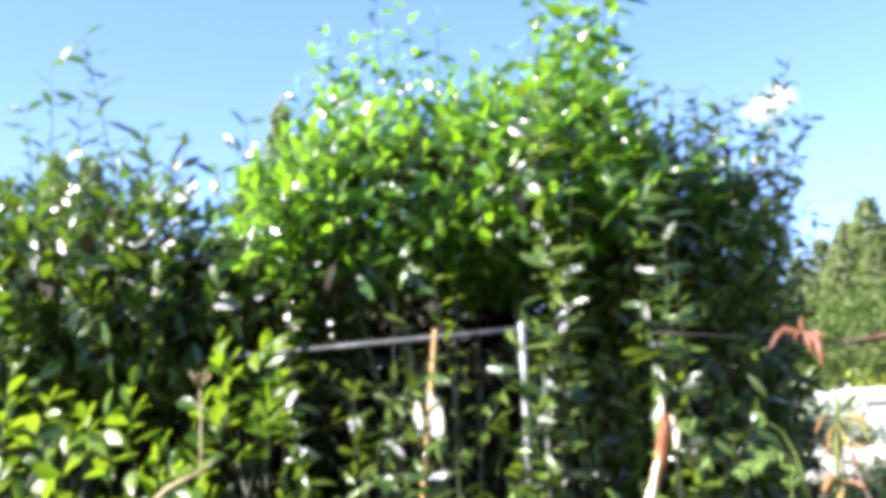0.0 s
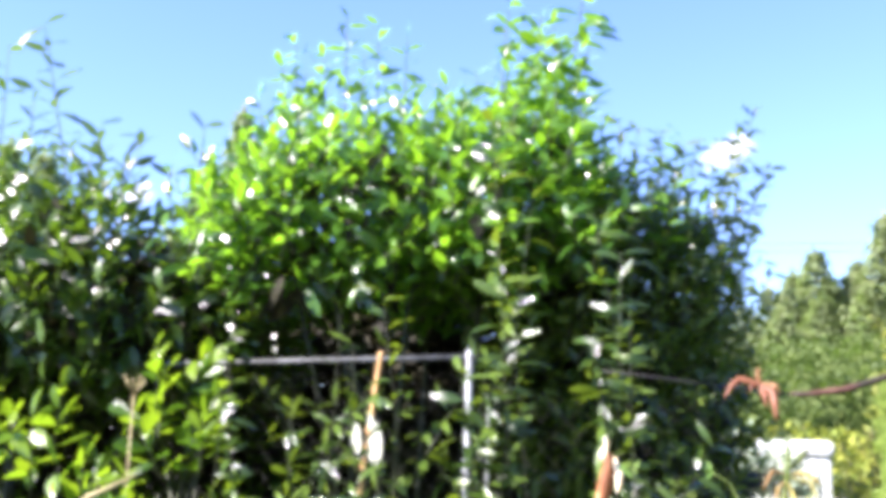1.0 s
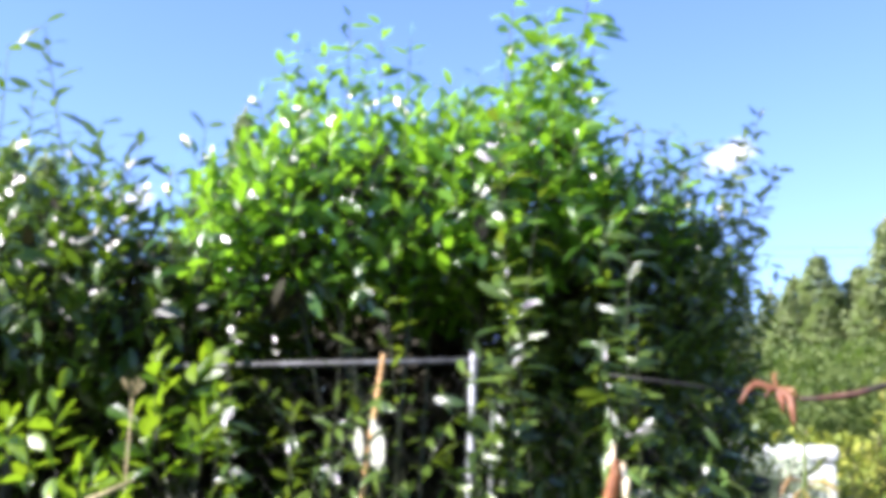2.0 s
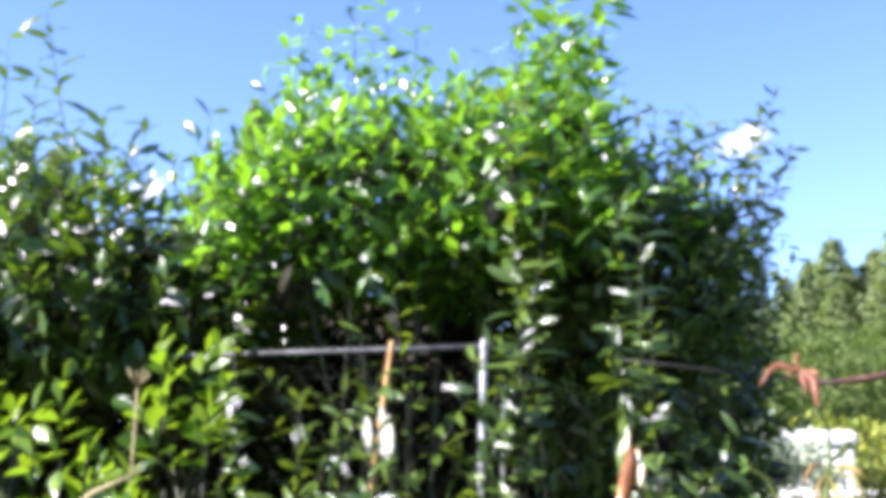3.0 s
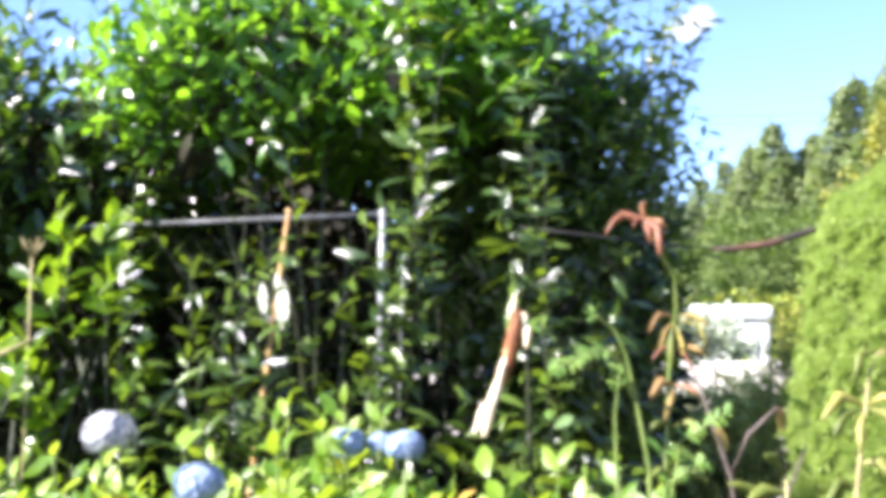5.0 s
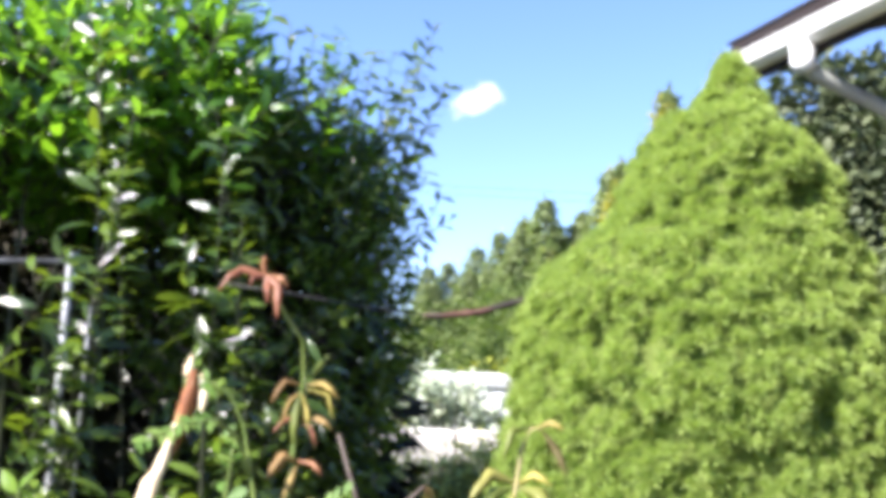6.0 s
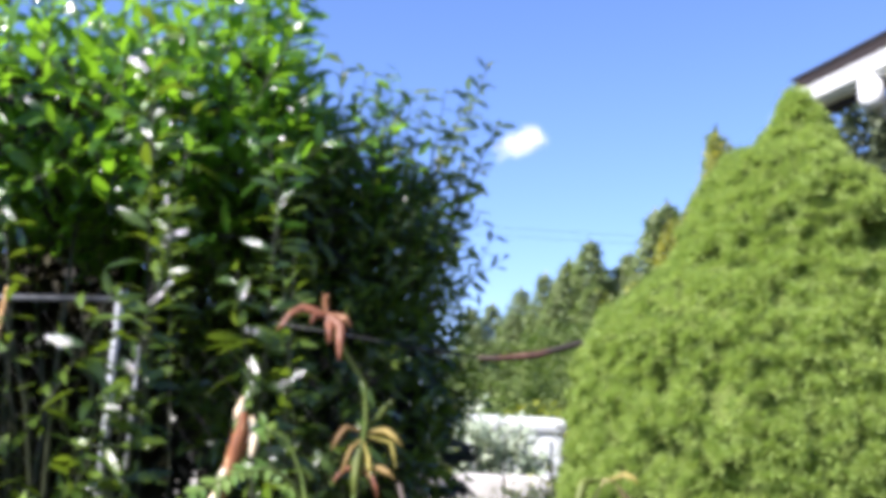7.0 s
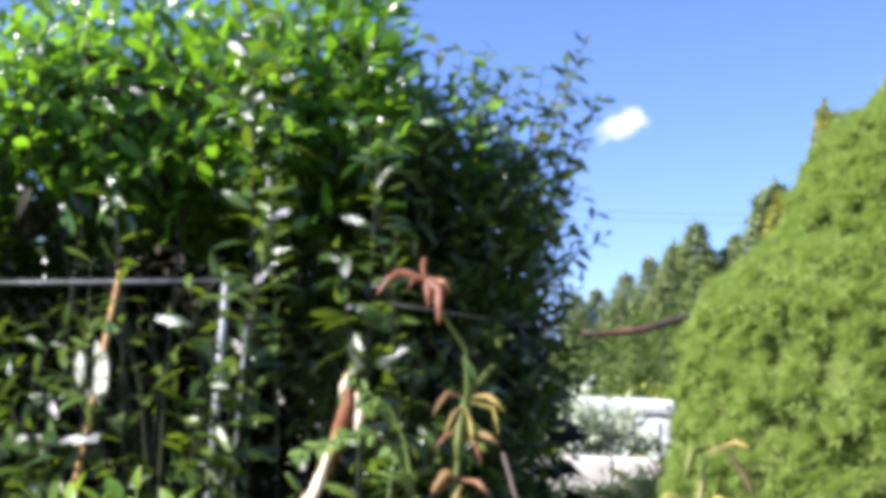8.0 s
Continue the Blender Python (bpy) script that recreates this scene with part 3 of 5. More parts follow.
shrub(13, "evergreen_shrub", "dark green evergreen shrub with thin wispy tips", "shrub", (1.05, 5.5, 0),
      [((1.00, 5.45, 1.45), (0.48, 0.7, 0.92)), ((0.98, 5.6, 0.6), (0.44, 0.5, 0.6)), ((0.74, 5.4, 1.55), (0.42, 0.5, 0.75)), ((0.80, 4.95, 1.95), (0.26, 0.32, 0.34))],
      M_SMALL, LAUREL, 0.088, 640, 9000, dead=0.4, bark=M_DARKSTEM, singles=240, group="laurel hedge", shoot_len=(0.2, 0.38), per_shoot=(10, 14), upward=0.3, turned=0.12,
      talls=[((1.30, 5.5, 2.1), (1.56, 5.5, 2.70), 40, 0.085), ((1.34, 5.45, 1.9), (1.57, 5.45, 2.42), 36, 0.085), ((1.28, 5.4, 2.1), (1.44, 5.4, 2.55), 30, 0.085), ((1.2, 5.5, 2.2), (1.28, 5.5, 2.60), 24, 0.085),
             ((0.98, 5.5, 2.2), (1.0, 5.5, 2.66), 22, 0.085), ((1.35, 5.5, 1.9), (1.60, 5.5, 2.45), 16, 0.10),
             ((1.36, 5.5, 1.5), (1.58, 5.5, 1.95), 16, 0.10), ((1.1, 5.5, 2.2), (1.12, 5.4, 2.5), 11, 0.095), ((1.15, 5.4, 2.0), (1.22, 5.4, 2.52), 20, 0.11), ((1.25, 5.4, 2.0), (1.38, 5.45, 2.55), 22, 0.11), ((1.3, 5.4, 1.8), (1.50, 5.45, 2.30), 22, 0.11), ((1.05, 5.3, 2.1), (1.10, 5.3, 2.55), 18, 0.11), ((0.9, 5.3, 2.1), (0.93, 5.3, 2.60), 18, 0.11),
             ((1.3, 5.4, 1.6), (1.52, 5.45, 2.12), 20, 0.11), ((1.05, 5.4, 2.2), (1.08, 5.4, 2.62), 14, 0.09), ((1.4, 5.5, 2.0), (1.48, 5.5, 2.5), 16, 0.09)])


# Backing laurel added to close gaps, coloured near-black as shade behind the canopy.
shrub(14, "laurel_shrub", "backing laurel with leaves coloured near-black for shade", "shrub", (-0.4, 6.4, 0),
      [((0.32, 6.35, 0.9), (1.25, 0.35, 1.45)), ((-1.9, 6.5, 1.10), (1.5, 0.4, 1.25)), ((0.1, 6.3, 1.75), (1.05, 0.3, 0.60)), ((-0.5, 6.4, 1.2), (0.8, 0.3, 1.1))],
      M_SHADE_LEAF, LAUREL, 0.17, 160, 13000, singles=0, group="laurel hedge", bark=M_BARK, limbs=9)


# ---- fence ----
def fence():
    ob = thing("chain_link_fence", Matrix.Translation((0.375, 4.125, 0)) @ Matrix.Rotation(radians(-22), 4, "Z"), "galvanised chain-link fence overgrown by shrubs", "fence")
    t = Tubes()
    t.add([(-2.2, 0, 1.515), (-1.6, 0, 1.51), (-0.85, 0, 1.506), (0.02, 0, 1.50)], 0.0085, 10)
    part_of("top_rail", t.mesh("top_rail", M_OLDRAIL), ob, "weathered galvanised top rail")
    for x, y, top, lean, r in ((0.0, 0.0, 1.515, -0.02, 0.012), (0.06, 0.03, 1.36, -0.03, 0.005)):
        t = Tubes()
        t.add([(x + lean, y, -0.1), (x + lean * 0.4, y, top * 0.5), (x, y, top), (x, y, top + 0.012)], [r, r, r, r * 0.5], 12)
        part_of("post", t.mesh("post", M_GALV), ob)
    t = Tubes()
    z0, z1, step = 0.05, 1.46, 0.09
    for x0, x1 in ((-2.1, -0.02), (0.15, 0.9)):
        h = (z1 - 0.1 if x0 > 0 else z1) - z0
        k = x0 - h
        while k < x1:
            for sgn in (1, -1):
                a, c = max(x0, k), min(x1, k + h)
                if c - a > 0.03:
                    za, zc = (a - k, c - k) if sgn > 0 else (h - (a - k), h - (c - k))
                    t.add([(a, 0.012 * sgn + 0.02, z0 + za), ((a + c) / 2, 0.004 * sgn + 0.02, z0 + (za + zc) / 2), (c, 0.012 * sgn + 0.02, z0 + zc)], 0.0004, 4)
            k += step
    tagged(part_of("wire_netting", t.mesh("wire_netting", M_WIRE), ob, "thin dark wire netting"), kind="stuff")
    return ob


fence()


def rusty_pipe():
    ob = thing("rusty_pipe", (1.4, 4.24, 0), "thin sagging rust-brown pipe running behind a spruce", "pipe")
    t = Tubes()
    t.add([(0.04, 0.02, 1.398), (0.10, 0.02, 1.398), (0.22, 0.02, 1.415), (0.36, 0.02, 1.46), (0.7, 0.02, 1.55), (1.3, 0.05, 1.62)], [0.006, 0.0095, 0.0115, 0.0115, 0.0115, 0.0115], 10)
    part_of("tube", t.mesh("tube", M_RUST), ob)
    # left run of the pipe, drawn thin and near-black to show it in shade
    t = Tubes()
    t.add([(-0.6, 0.02, 1.47), (-0.4, 0.03, 1.45), (-0.12, 0.02, 1.412), (0.06, 0.02, 1.397)], 0.0035, 8)
    part_of("cable", t.mesh("cable", M_WIRE), ob, "thin left run of the pipe, near-black for shade")
    t = Tubes()
    t.add([(1.28, 0.05, -0.05), (1.29, 0.05, 0.8), (1.3, 0.05, 1.66)], 0.016, 8)
    part_of("end_stake", t.mesh("end_stake", M_BARK), ob)


rusty_pipe()


def bamboo_stake():
    ob = thing("bamboo_stake", (-0.10, 4.02, 0), "leaning tan bamboo garden stake", "stake")
    t = Tubes()
    pts, rad = [], []
    for i in range(13):
        s = i / 12
        for dz, k in ((-0.006, 1.0), (0.0, 1.22), (0.006, 1.0)):
            pts.append((0.19 * s, 0.0, -0.05 + 1.55 * s + dz))
            rad.append(0.0105 * k * (1 - 0.25 * s))
    t.add(pts, rad, 9)
    part_of("cane", t.mesh("cane", M_BAMBOO), ob)


bamboo_stake()


# ---- plants in front of the fence ----
def sapling(seed, base, tip, count, size, label, mat=M_SAPLING, templates=LAUREL, sides=3, spread_deg=76, reach=0.36, group="laurel saplings", singles=80, name="laurel_sapling", turned=0.1, pale=(), start=0.2):
    rng = random.Random(seed)
    ob = thing(name, base, label, "shrub" if name == "laurel_sapling" else "plant", group)
    frames, tubes = [], Tubes()
    d = Vector(tip) - Vector(base)
    inv = ob.matrix_world.inverted()
    shoot(rng, frames, tubes, base, d, d.length, count, size, spread_deg, 0.13, 0.0034, start=start, taper=0.2, tip_spread=0.7, turned=turned)
    tubes.V = [inv @ v for v in tubes.V]
    part_of("stem", tubes.mesh("stem", M_DARKSTEM), ob)
    for k in range(sides):
        s = rng.uniform(0.3, 0.8)
        b = Vector(base) + d * s
        a = rng.uniform(3.4, 6.0)
        dd = Vector((math.cos(a) * 0.8, math.sin(a) * 0.5, rng.uniform(0.5, 1.1)))
        ln = reach * rng.uniform(0.7, 1.15)
        tubes = Tubes()
        shoot(rng, frames, tubes, b, dd, ln, rng.randint(11, 15), size, spread_deg, 0.08, 0.0035, taper=0.2, tip_spread=0.75, turned=turned)
        tubes.V = [inv @ v for v in tubes.V]
        part_of("side_shoot", tubes.mesh("side_shoot", M_DARKSTEM), ob)
    for p, dd, ln in pale:
        leaf = part_of("bleached_leaf", mesh_of("bleached_leaf", *blade(0.36, 0.08, 0.06), M_PALE), ob, "bleached white leaf")
        leaf.matrix_basis = inv @ frame_of(p, dd, GLINTWARD, ln)
    foliage(ob, frames, templates, mat, singles)
    return ob


SIDE_SHOOTS = {0: 2, 1: 2, 2: 3, 3: 5, 4: 5, 5: 4, 8: 3, 10: 3, 6: 2, 7: 0, 11: 1, 12: 3, 13: 2, 14: 4, 15: 0}
GREEN = "young laurel shoot with arching glossy leaves"
for k, (b, t, c, s) in enumerate([
        ((-0.55, 4.15, 0), (-0.50, 4.12, 1.50), 26, 0.085), ((-0.36, 4.00, 0), (-0.34, 3.96, 1.30), 26, 0.085), ((-0.18, 3.88, 0), (-0.16, 3.86, 1.18), 36, 0.092),
        ((0.0, 3.84, 0), (-0.04, 3.80, 1.06), 44, 0.10), ((0.13, 3.80, 0), (0.12, 3.78, 1.16), 46, 0.10), ((0.30, 3.85, 0), (0.22, 3.82, 1.50), 46, 0.105),
        ((0.48, 3.84, 0), (0.44, 3.80, 1.75), 32, 0.125), ((0.56, 3.86, 0), (0.55, 3.83, 1.94), 34, 0.13),
        ((0.84, 3.78, 0), (0.85, 3.68, 1.50), 54, 0.105), ((1.00, 3.98, 0), (0.99, 3.94, 1.74), 30, 0.11),
        ((0.92, 3.92, 0), (0.90, 3.86, 1.38), 54, 0.095), ((1.14, 4.0, 0), (1.10, 3.98, 1.15), 16, 0.085), ((0.40, 3.98, 0), (0.38, 3.94, 1.40), 44, 0.10),
        ((-0.05, 4.0, 0), (-0.12, 3.98, 1.45), 22, 0.085), ((0.36, 3.86, 0), (0.34, 3.82, 1.22), 44, 0.10), ((0.62, 3.95, 0), (0.66, 3.92, 1.62), 34, 0.085),
        ((0.37, 4.04, 0), (0.345, 4.00, 1.44), 34, 0.09)]):
    sapling(40 + k, b, t, c, s, GREEN, templates=NARROW, sides=SIDE_SHOOTS.get(k, 4), singles=110, turned=0.17,
            start=0.72 if k in (7, 15) else 0.6 if k == 9 else 0.35 if k == 6 else 0.2)

sapling(59, (0.07, 3.96, 0), (0.07, 3.94, 1.30), 16, 0.11, GREEN, templates=LAUREL, sides=1,
        pale=[((0.108, 3.90, 1.275), (-0.05, 0, -1), 0.15), ((0.042, 3.90, 1.27), (0.05, 0, -1), 0.10), ((0.085, 3.90, 1.30), (0.15, 0, -1), 0.07)])

LIME = "lime green broad-leaved shrub with upright rosettes of leaves"
for k, (foot, blobs, nsh, nin) in enumerate([
        ((-0.76, 4.42, 0), [((-0.76, 4.42, 0.95), (0.22, 0.25, 0.52))], 10, 6),
        ((-1.25, 4.45, 0), [((-1.28, 4.42, 0.86), (0.34, 0.30, 0.58))], 17, 8),
        ((-1.75, 4.45, 0), [((-1.75, 4.40, 0.82), (0.36, 0.30, 0.60))], 17, 8),
        ((-0.95, 4.0, 0), [((-0.98, 3.98, 0.66), (0.34, 0.25, 0.42))], 20, 8)]):
    shrub(70 + k, "lime_shrub", LIME, "shrub", foot, blobs, M_YELLOWGREEN, OBOVATE, 0.145, nsh, nin, singles=150, group="lime shrubs",
          shoot_len=(0.16, 0.32), per_shoot=(7, 11), limbs=5, bark=M_DARKSTEM, upward=0.7, spread_deg=60)


def hydrangea():
    rng = random.Random(21)
    ob = shrub(20, "hydrangea", "yellow-green hydrangea bush with blue and white flower heads", "shrub", (0.35, 3.1, 0),
               [((0.34, 3.17, 0.44), (0.45, 0.38, 0.39)), ((-0.15, 3.22, 0.38), (0.5, 0.36, 0.35)), ((0.95, 3.2, 0.40), (0.4, 0.3, 0.38)), ((0.85, 3.25, 0.44), (0.22, 0.3, 0.38))],
               M_HYDRANGEA, BROAD, 0.10, 260, 1100, singles=280, shoot_len=(0.16, 0.28), per_shoot=(6, 9), limbs=12, bark=M_GREENSTEM, upward=0.7)
    inv = ob.matrix_world.inverted()
    pet_V = np.array([(0, 0, 0), (-0.5, 0.35, 0.12), (-0.42, 0.85, 0.05), (0, 1.0, -0.08), (0.42, 0.85, 0.05), (0.5, 0.35, 0.12), (0, 0.5, 0.0)])
    pet_F = [(0, 6, 1), (1, 6, 2), (2, 6, 3), (3, 6, 4), (4, 6, 5), (5, 6, 0)]
    for c, r, mat, lab in (((0.458, 3.155, 0.872), 0.038, M_PETAL_BLUE, "pale blue mophead flower"), ((0.597, 3.107, 0.874), 0.038, M_PETAL_BLUE, "blue mophead flower"),
                           ((0.53, 3.19, 0.868), 0.026, M_PETAL_BLUE, "small pale blue mophead flower"), ((-0.125, 3.2, 0.878), 0.062, M_PETAL_WHITE, "fading white mophead flower"),
                           ((0.17, 2.98, 0.80), 0.050, M_PETAL_BLUE, "blue mophead flower")):
        frames = []
        n = 130
        for i in range(n):
            z = 1 - 1.75 * (i + 0.5) / n
            a = i * 2.39996
            u = Vector((math.sqrt(max(0, 1 - z * z)) * math.cos(a), math.sqrt(max(0, 1 - z * z)) * math.sin(a), z))
            p = Vector(c) + Vector((u.x, u.y, u.z * 0.8)) * r * (rng.uniform(0.88, 1.06) + 0.22 * noise.noise(u * 2.2 + Vector(c) * 9))
            q = u.cross(Vector((rng.uniform(-1, 1), rng.uniform(-1, 1), rng.uniform(-1, 1)))).normalized()
            for k in range(4):
                w = k * math.pi / 2
                d = q * math.cos(w) + u.cross(q) * math.sin(w)
                frames.append(inv @ frame_of(p, d + u * 0.15, u, 0.0125 * rng.uniform(0.85, 1.15)))
        V, F = spread(frames, [(pet_V, pet_F)])
        fl = part_of("flower_head", mesh_of("flower_head", V, F, mat), ob, lab)
        t = Tubes()
        f = inv @ Vector(c)
        t.add([f + Vector((0, 0.05, -0.45)), f + Vector((0, 0.02, -0.2)), f + Vector((0, 0, -0.02))], [0.006, 0.005, 0.004], 6)
        part_of("flower_stalk", t.mesh("flower_stalk", M_GREENSTEM), ob)
        b = bmesh.new()
        bmesh.ops.create_icosphere(b, subdivisions=2, radius=r * 0.76)
        for v in b.verts:
            v.co = f + Vector((v.co.x, v.co.y, v.co.z * 0.8))
        part("core", b, mat, fl, smooth=True)


hydrangea()


def ribbon(pts, widths, mat, name, parent, cup=0.3, label=""):
    """A dry or drooping blade along a bent line."""
    knots, pts, fine = [Vector(p) for p in pts], [], []
    for i in range(len(knots) - 1):
        for k in range(3):
            pts.append(knots[i].lerp(knots[i + 1], k / 3))
            fine.append(widths[i] + (widths[i + 1] - widths[i]) * k / 3)
    pts.append(knots[-1])
    fine.append(widths[-1])
    V, F = [], []
    for i, (p, w) in enumerate(zip(pts, fine)):
        d = (pts[min(i + 1, len(pts) - 1)] - pts[max(i - 1, 0)]).normalized()
        x = d.cross(Vector((0, -1, 0.15))).normalized()
        nrm = x.cross(d)
        for s in (-1, -0.5, 0, 0.5, 1):
            crumple = noise.noise(p * 55 + Vector((s * 1.7, 0, 0)))
            V.append(p + x * (s * w / 2 * (1 + 0.35 * crumple)) - nrm * (cup * w * s * s + 0.22 * w * crumple))
    for i in range(len(pts) - 1):
        for k in range(4):
            a = 5 * i + k
            F.append((a, a + 1, a + 6, a + 5))
    me = mesh_of(name, V, F, mat)
    bm = bmesh.new()
    bm.from_mesh(me)
    bmesh.ops.solidify(bm, geom=bm.faces[:], thickness=0.0015)
    bm.to_mesh(me)
    bm.free()
    return part_of(name, me, parent, label)


def dead_flower_spike():
    ob = thing("withered_leaf_stalk", (0.825, 3.56, 0), "dead rust-brown and cream leaf hanging from a stalk", "dead leaf")
    t = Tubes()
    t.add([(0.06, 0.05, 0), (0.05, 0.03, 0.6), (0.03, 0.01, 1.1), (0.0, 0, 1.20)], [0.007, 0.007, 0.005, 0.004], 6)
    part_of("stalk", t.mesh("stalk", M_DARKSTEM), ob)
    ribbon([(0.005, -0.02, 1.19), (0.0, -0.04, 1.13), (-0.018, -0.05, 1.05), (-0.045, -0.06, 0.975)], [0.016, 0.040, 0.036, 0.024], M_DRYBROWN, "brown_blade", ob, 0.4)
    ribbon([(0.02, -0.01, 1.18), (0.034, -0.03, 1.14), (0.030, -0.035, 1.085)], [0.014, 0.026, 0.010], M_DRYCREAM, "side_blade", ob, 0.5)
    ribbon([(-0.025, -0.065, 1.06), (-0.045, -0.07, 0.98), (-0.065, -0.08, 0.92), (-0.075, -0.09, 0.86)], [0.012, 0.026, 0.032, 0.014], M_DRYCREAM, "cream_blade", ob, 0.3)
    ribbon([(-0.045, -0.06, 0.98), (-0.08, -0.065, 0.92), (-0.10, -0.07, 0.865)], [0.010, 0.028, 0.014], M_DRYCREAM, "cream_lobe", ob, 0.3)
    for dx, dz in ((0.0, 1.195),):
        ribbon([(dx, -0.03, dz + 0.03), (dx - 0.005, -0.05, dz), (dx - 0.01, -0.05, dz - 0.025)], [0.006, 0.018, 0.008], M_DRYCREAM, "dry_tip", ob, 0.3)


dead_flower_spike()


def wilting_plant():
    """The near stalk with a drooping red leaf at its top and yellowing leaves below."""
    ob = thing("wilting_stalk", (1.12, 2.48, 0), "thin wilting stalk with red drooping top leaf and yellowing leaves", "plant")
    t = Tubes()
    t.add([(0.0, 0, 0), (-0.01, 0, 0.5), (-0.012, 0.01, 0.95), (-0.005, 0.02, 1.10), (0.004, 0.0, 1.17), (0.0, -0.02, 1.225), (-0.02, -0.05, 1.25), (-0.045, -0.09, 1.29), (-0.06, -0.1, 1.325)],
          [0.005, 0.0045, 0.004, 0.0036, 0.0034, 0.003, 0.0028, 0.0024, 0.002], 7)
    part_of("stem", t.mesh("stem", M_GREENSTEM), ob)
    c = Vector((-0.054, -0.105, 1.308))
    for tip, w, mid in (((-0.085, -0.02, -0.035), 0.020, (-0.045, 0, 0.010)), ((0.028, -0.03, -0.085), 0.024, (0.026, -0.015, -0.02)),
                        ((0.045, 0.0, -0.022), 0.017, (0.022, 0, -0.004)), ((-0.028, -0.02, -0.022), 0.014, (-0.014, -0.01, -0.004)),
                        ((-0.006, 0.0, 0.034), 0.013, (-0.004, 0, 0.018)), ((0.008, -0.02, -0.055), 0.022, (0.006, -0.01, -0.02))):
        m, e, w = Vector(mid) * 0.72, Vector(tip) * 0.72, w * 0.58
        pts = [c, c + m * 0.55, c + m, c + m.lerp(e, 0.5) + Vector((0, -0.004, 0.006)), c + e]
        ribbon(pts, [0.004, w * 0.8, w, w * 0.75, 0.002], M_RED, "leaflet", ob, 0.28)
    for z, mid, tip, w, mat in (
            (1.160, (-0.026, 0.006), (-0.048, -0.032), 0.013, M_WITHERED), (1.160, (0.036, 0.004), (0.064, -0.020), 0.015, M_WITHERED),
            (1.156, (0.046, -0.010), (0.056, -0.050), 0.007, M_WITHERED), (1.150, (-0.006, -0.032), (-0.008, -0.088), 0.024, M_YELLOWING),
            (1.165, (0.024, 0.020), (0.046, 0.046), 0.015, M_YELLOWING), (1.150, (-0.016, -0.014), (-0.030, -0.058), 0.010, M_WITHERED),
            (1.152, (0.012, -0.030), (0.016, -0.064), 0.010, M_WITHERED),
            (1.112, (0.030, 0.000), (0.056, -0.016), 0.016, M_WITHERED), (1.112, (-0.018, -0.002), (-0.042, -0.024), 0.012, M_RED),
            (1.108, (0.020, -0.010), (0.030, -0.040), 0.010, M_RED),
            (1.050, (-0.022, 0.008), (-0.048, -0.030), 0.026, M_WITHERED), (1.050, (0.024, -0.002), (0.042, -0.020), 0.014, M_RED),
            (1.045, (-0.008, -0.024), (-0.020, -0.060), 0.016, M_WITHERED),
            (0.985, (-0.024, 0.010), (-0.050, -0.010), 0.022, M_YELLOWING), (0.985, (0.026, 0.008), (0.055, -0.014), 0.022, M_YELLOWING),
            (0.905, (-0.026, 0.010), (-0.056, -0.012), 0.024, M_YELLOWING), (0.905, (0.026, 0.012), (0.058, -0.006), 0.024, M_YELLOWING)):
        c, m, e = Vector((0, 0.005, z)), Vector((mid[0], -0.012, mid[1])) * 0.86, Vector((tip[0], -0.02, tip[1])) * 0.86
        ribbon([c, c + m * 0.5, c + m, c + m.lerp(e, 0.55) + Vector((0, -0.004, 0.003)), c + e], [0.003, w * 0.42, w * 0.66, w * 0.55, 0.002], mat, "withered_leaf", ob, 0.55)


wilting_plant()


def feathery_weed(seed, foot, stems, label, mat=M_WEED, size=0.026, group="weeds"):
    """A herb with arching stalks set with pairs of small toothed leaflets."""
    rng = random.Random(seed)
    ob = thing("leafy_weed", foot, label, "plant", group)
    t, frames = Tubes(), []
    for *pts, leafy in stems:
        pts = [Vector(p) for p in pts]
        line = []
        for i in range(len(pts) - 1):
            for k in range(5):
                line.append(pts[i].lerp(pts[i + 1], k / 5))
        line.append(pts[-1])
        t.add(line, [0.0045 * (1 - 0.7 * i / len(line)) for i in range(len(line))], 6)
        for i in range(int(len(line) * leafy), len(line)):
            d = (line[min(i + 1, len(line) - 1)] - line[i - 1]).normalized()
            x = d.cross(Vector((0, -0.8, 0.6))).normalized()
            for s in (-1, 1):
                for q in range(1 + i % 2):
                    frames.append(ob.matrix_world @ frame_of(line[i] + d * rng.uniform(0, .015), d * 0.7 + x * s + Vector((0, rng.uniform(-.3, .1), rng.uniform(-.25, .15))),
                                                             Vector((0, -0.5, 1)), size * rng.uniform(0.6, 1.2)))
        frames.append(ob.matrix_world @ frame_of(line[-1], line[-1] - line[-3], (0, -0.5, 1), size))
    part_of("stem", t.mesh("stem", M_GREENSTEM), ob)
    foliage(ob, frames, [blade(0.5, 0.2, 0.2, (0.7, 1.0, 0.7, 0.5), wave=0.3), blade(0.4, 0.25, 0.3, (0.6, 1.0, 0.8, 0.5), twist=0.4)], mat, 160)


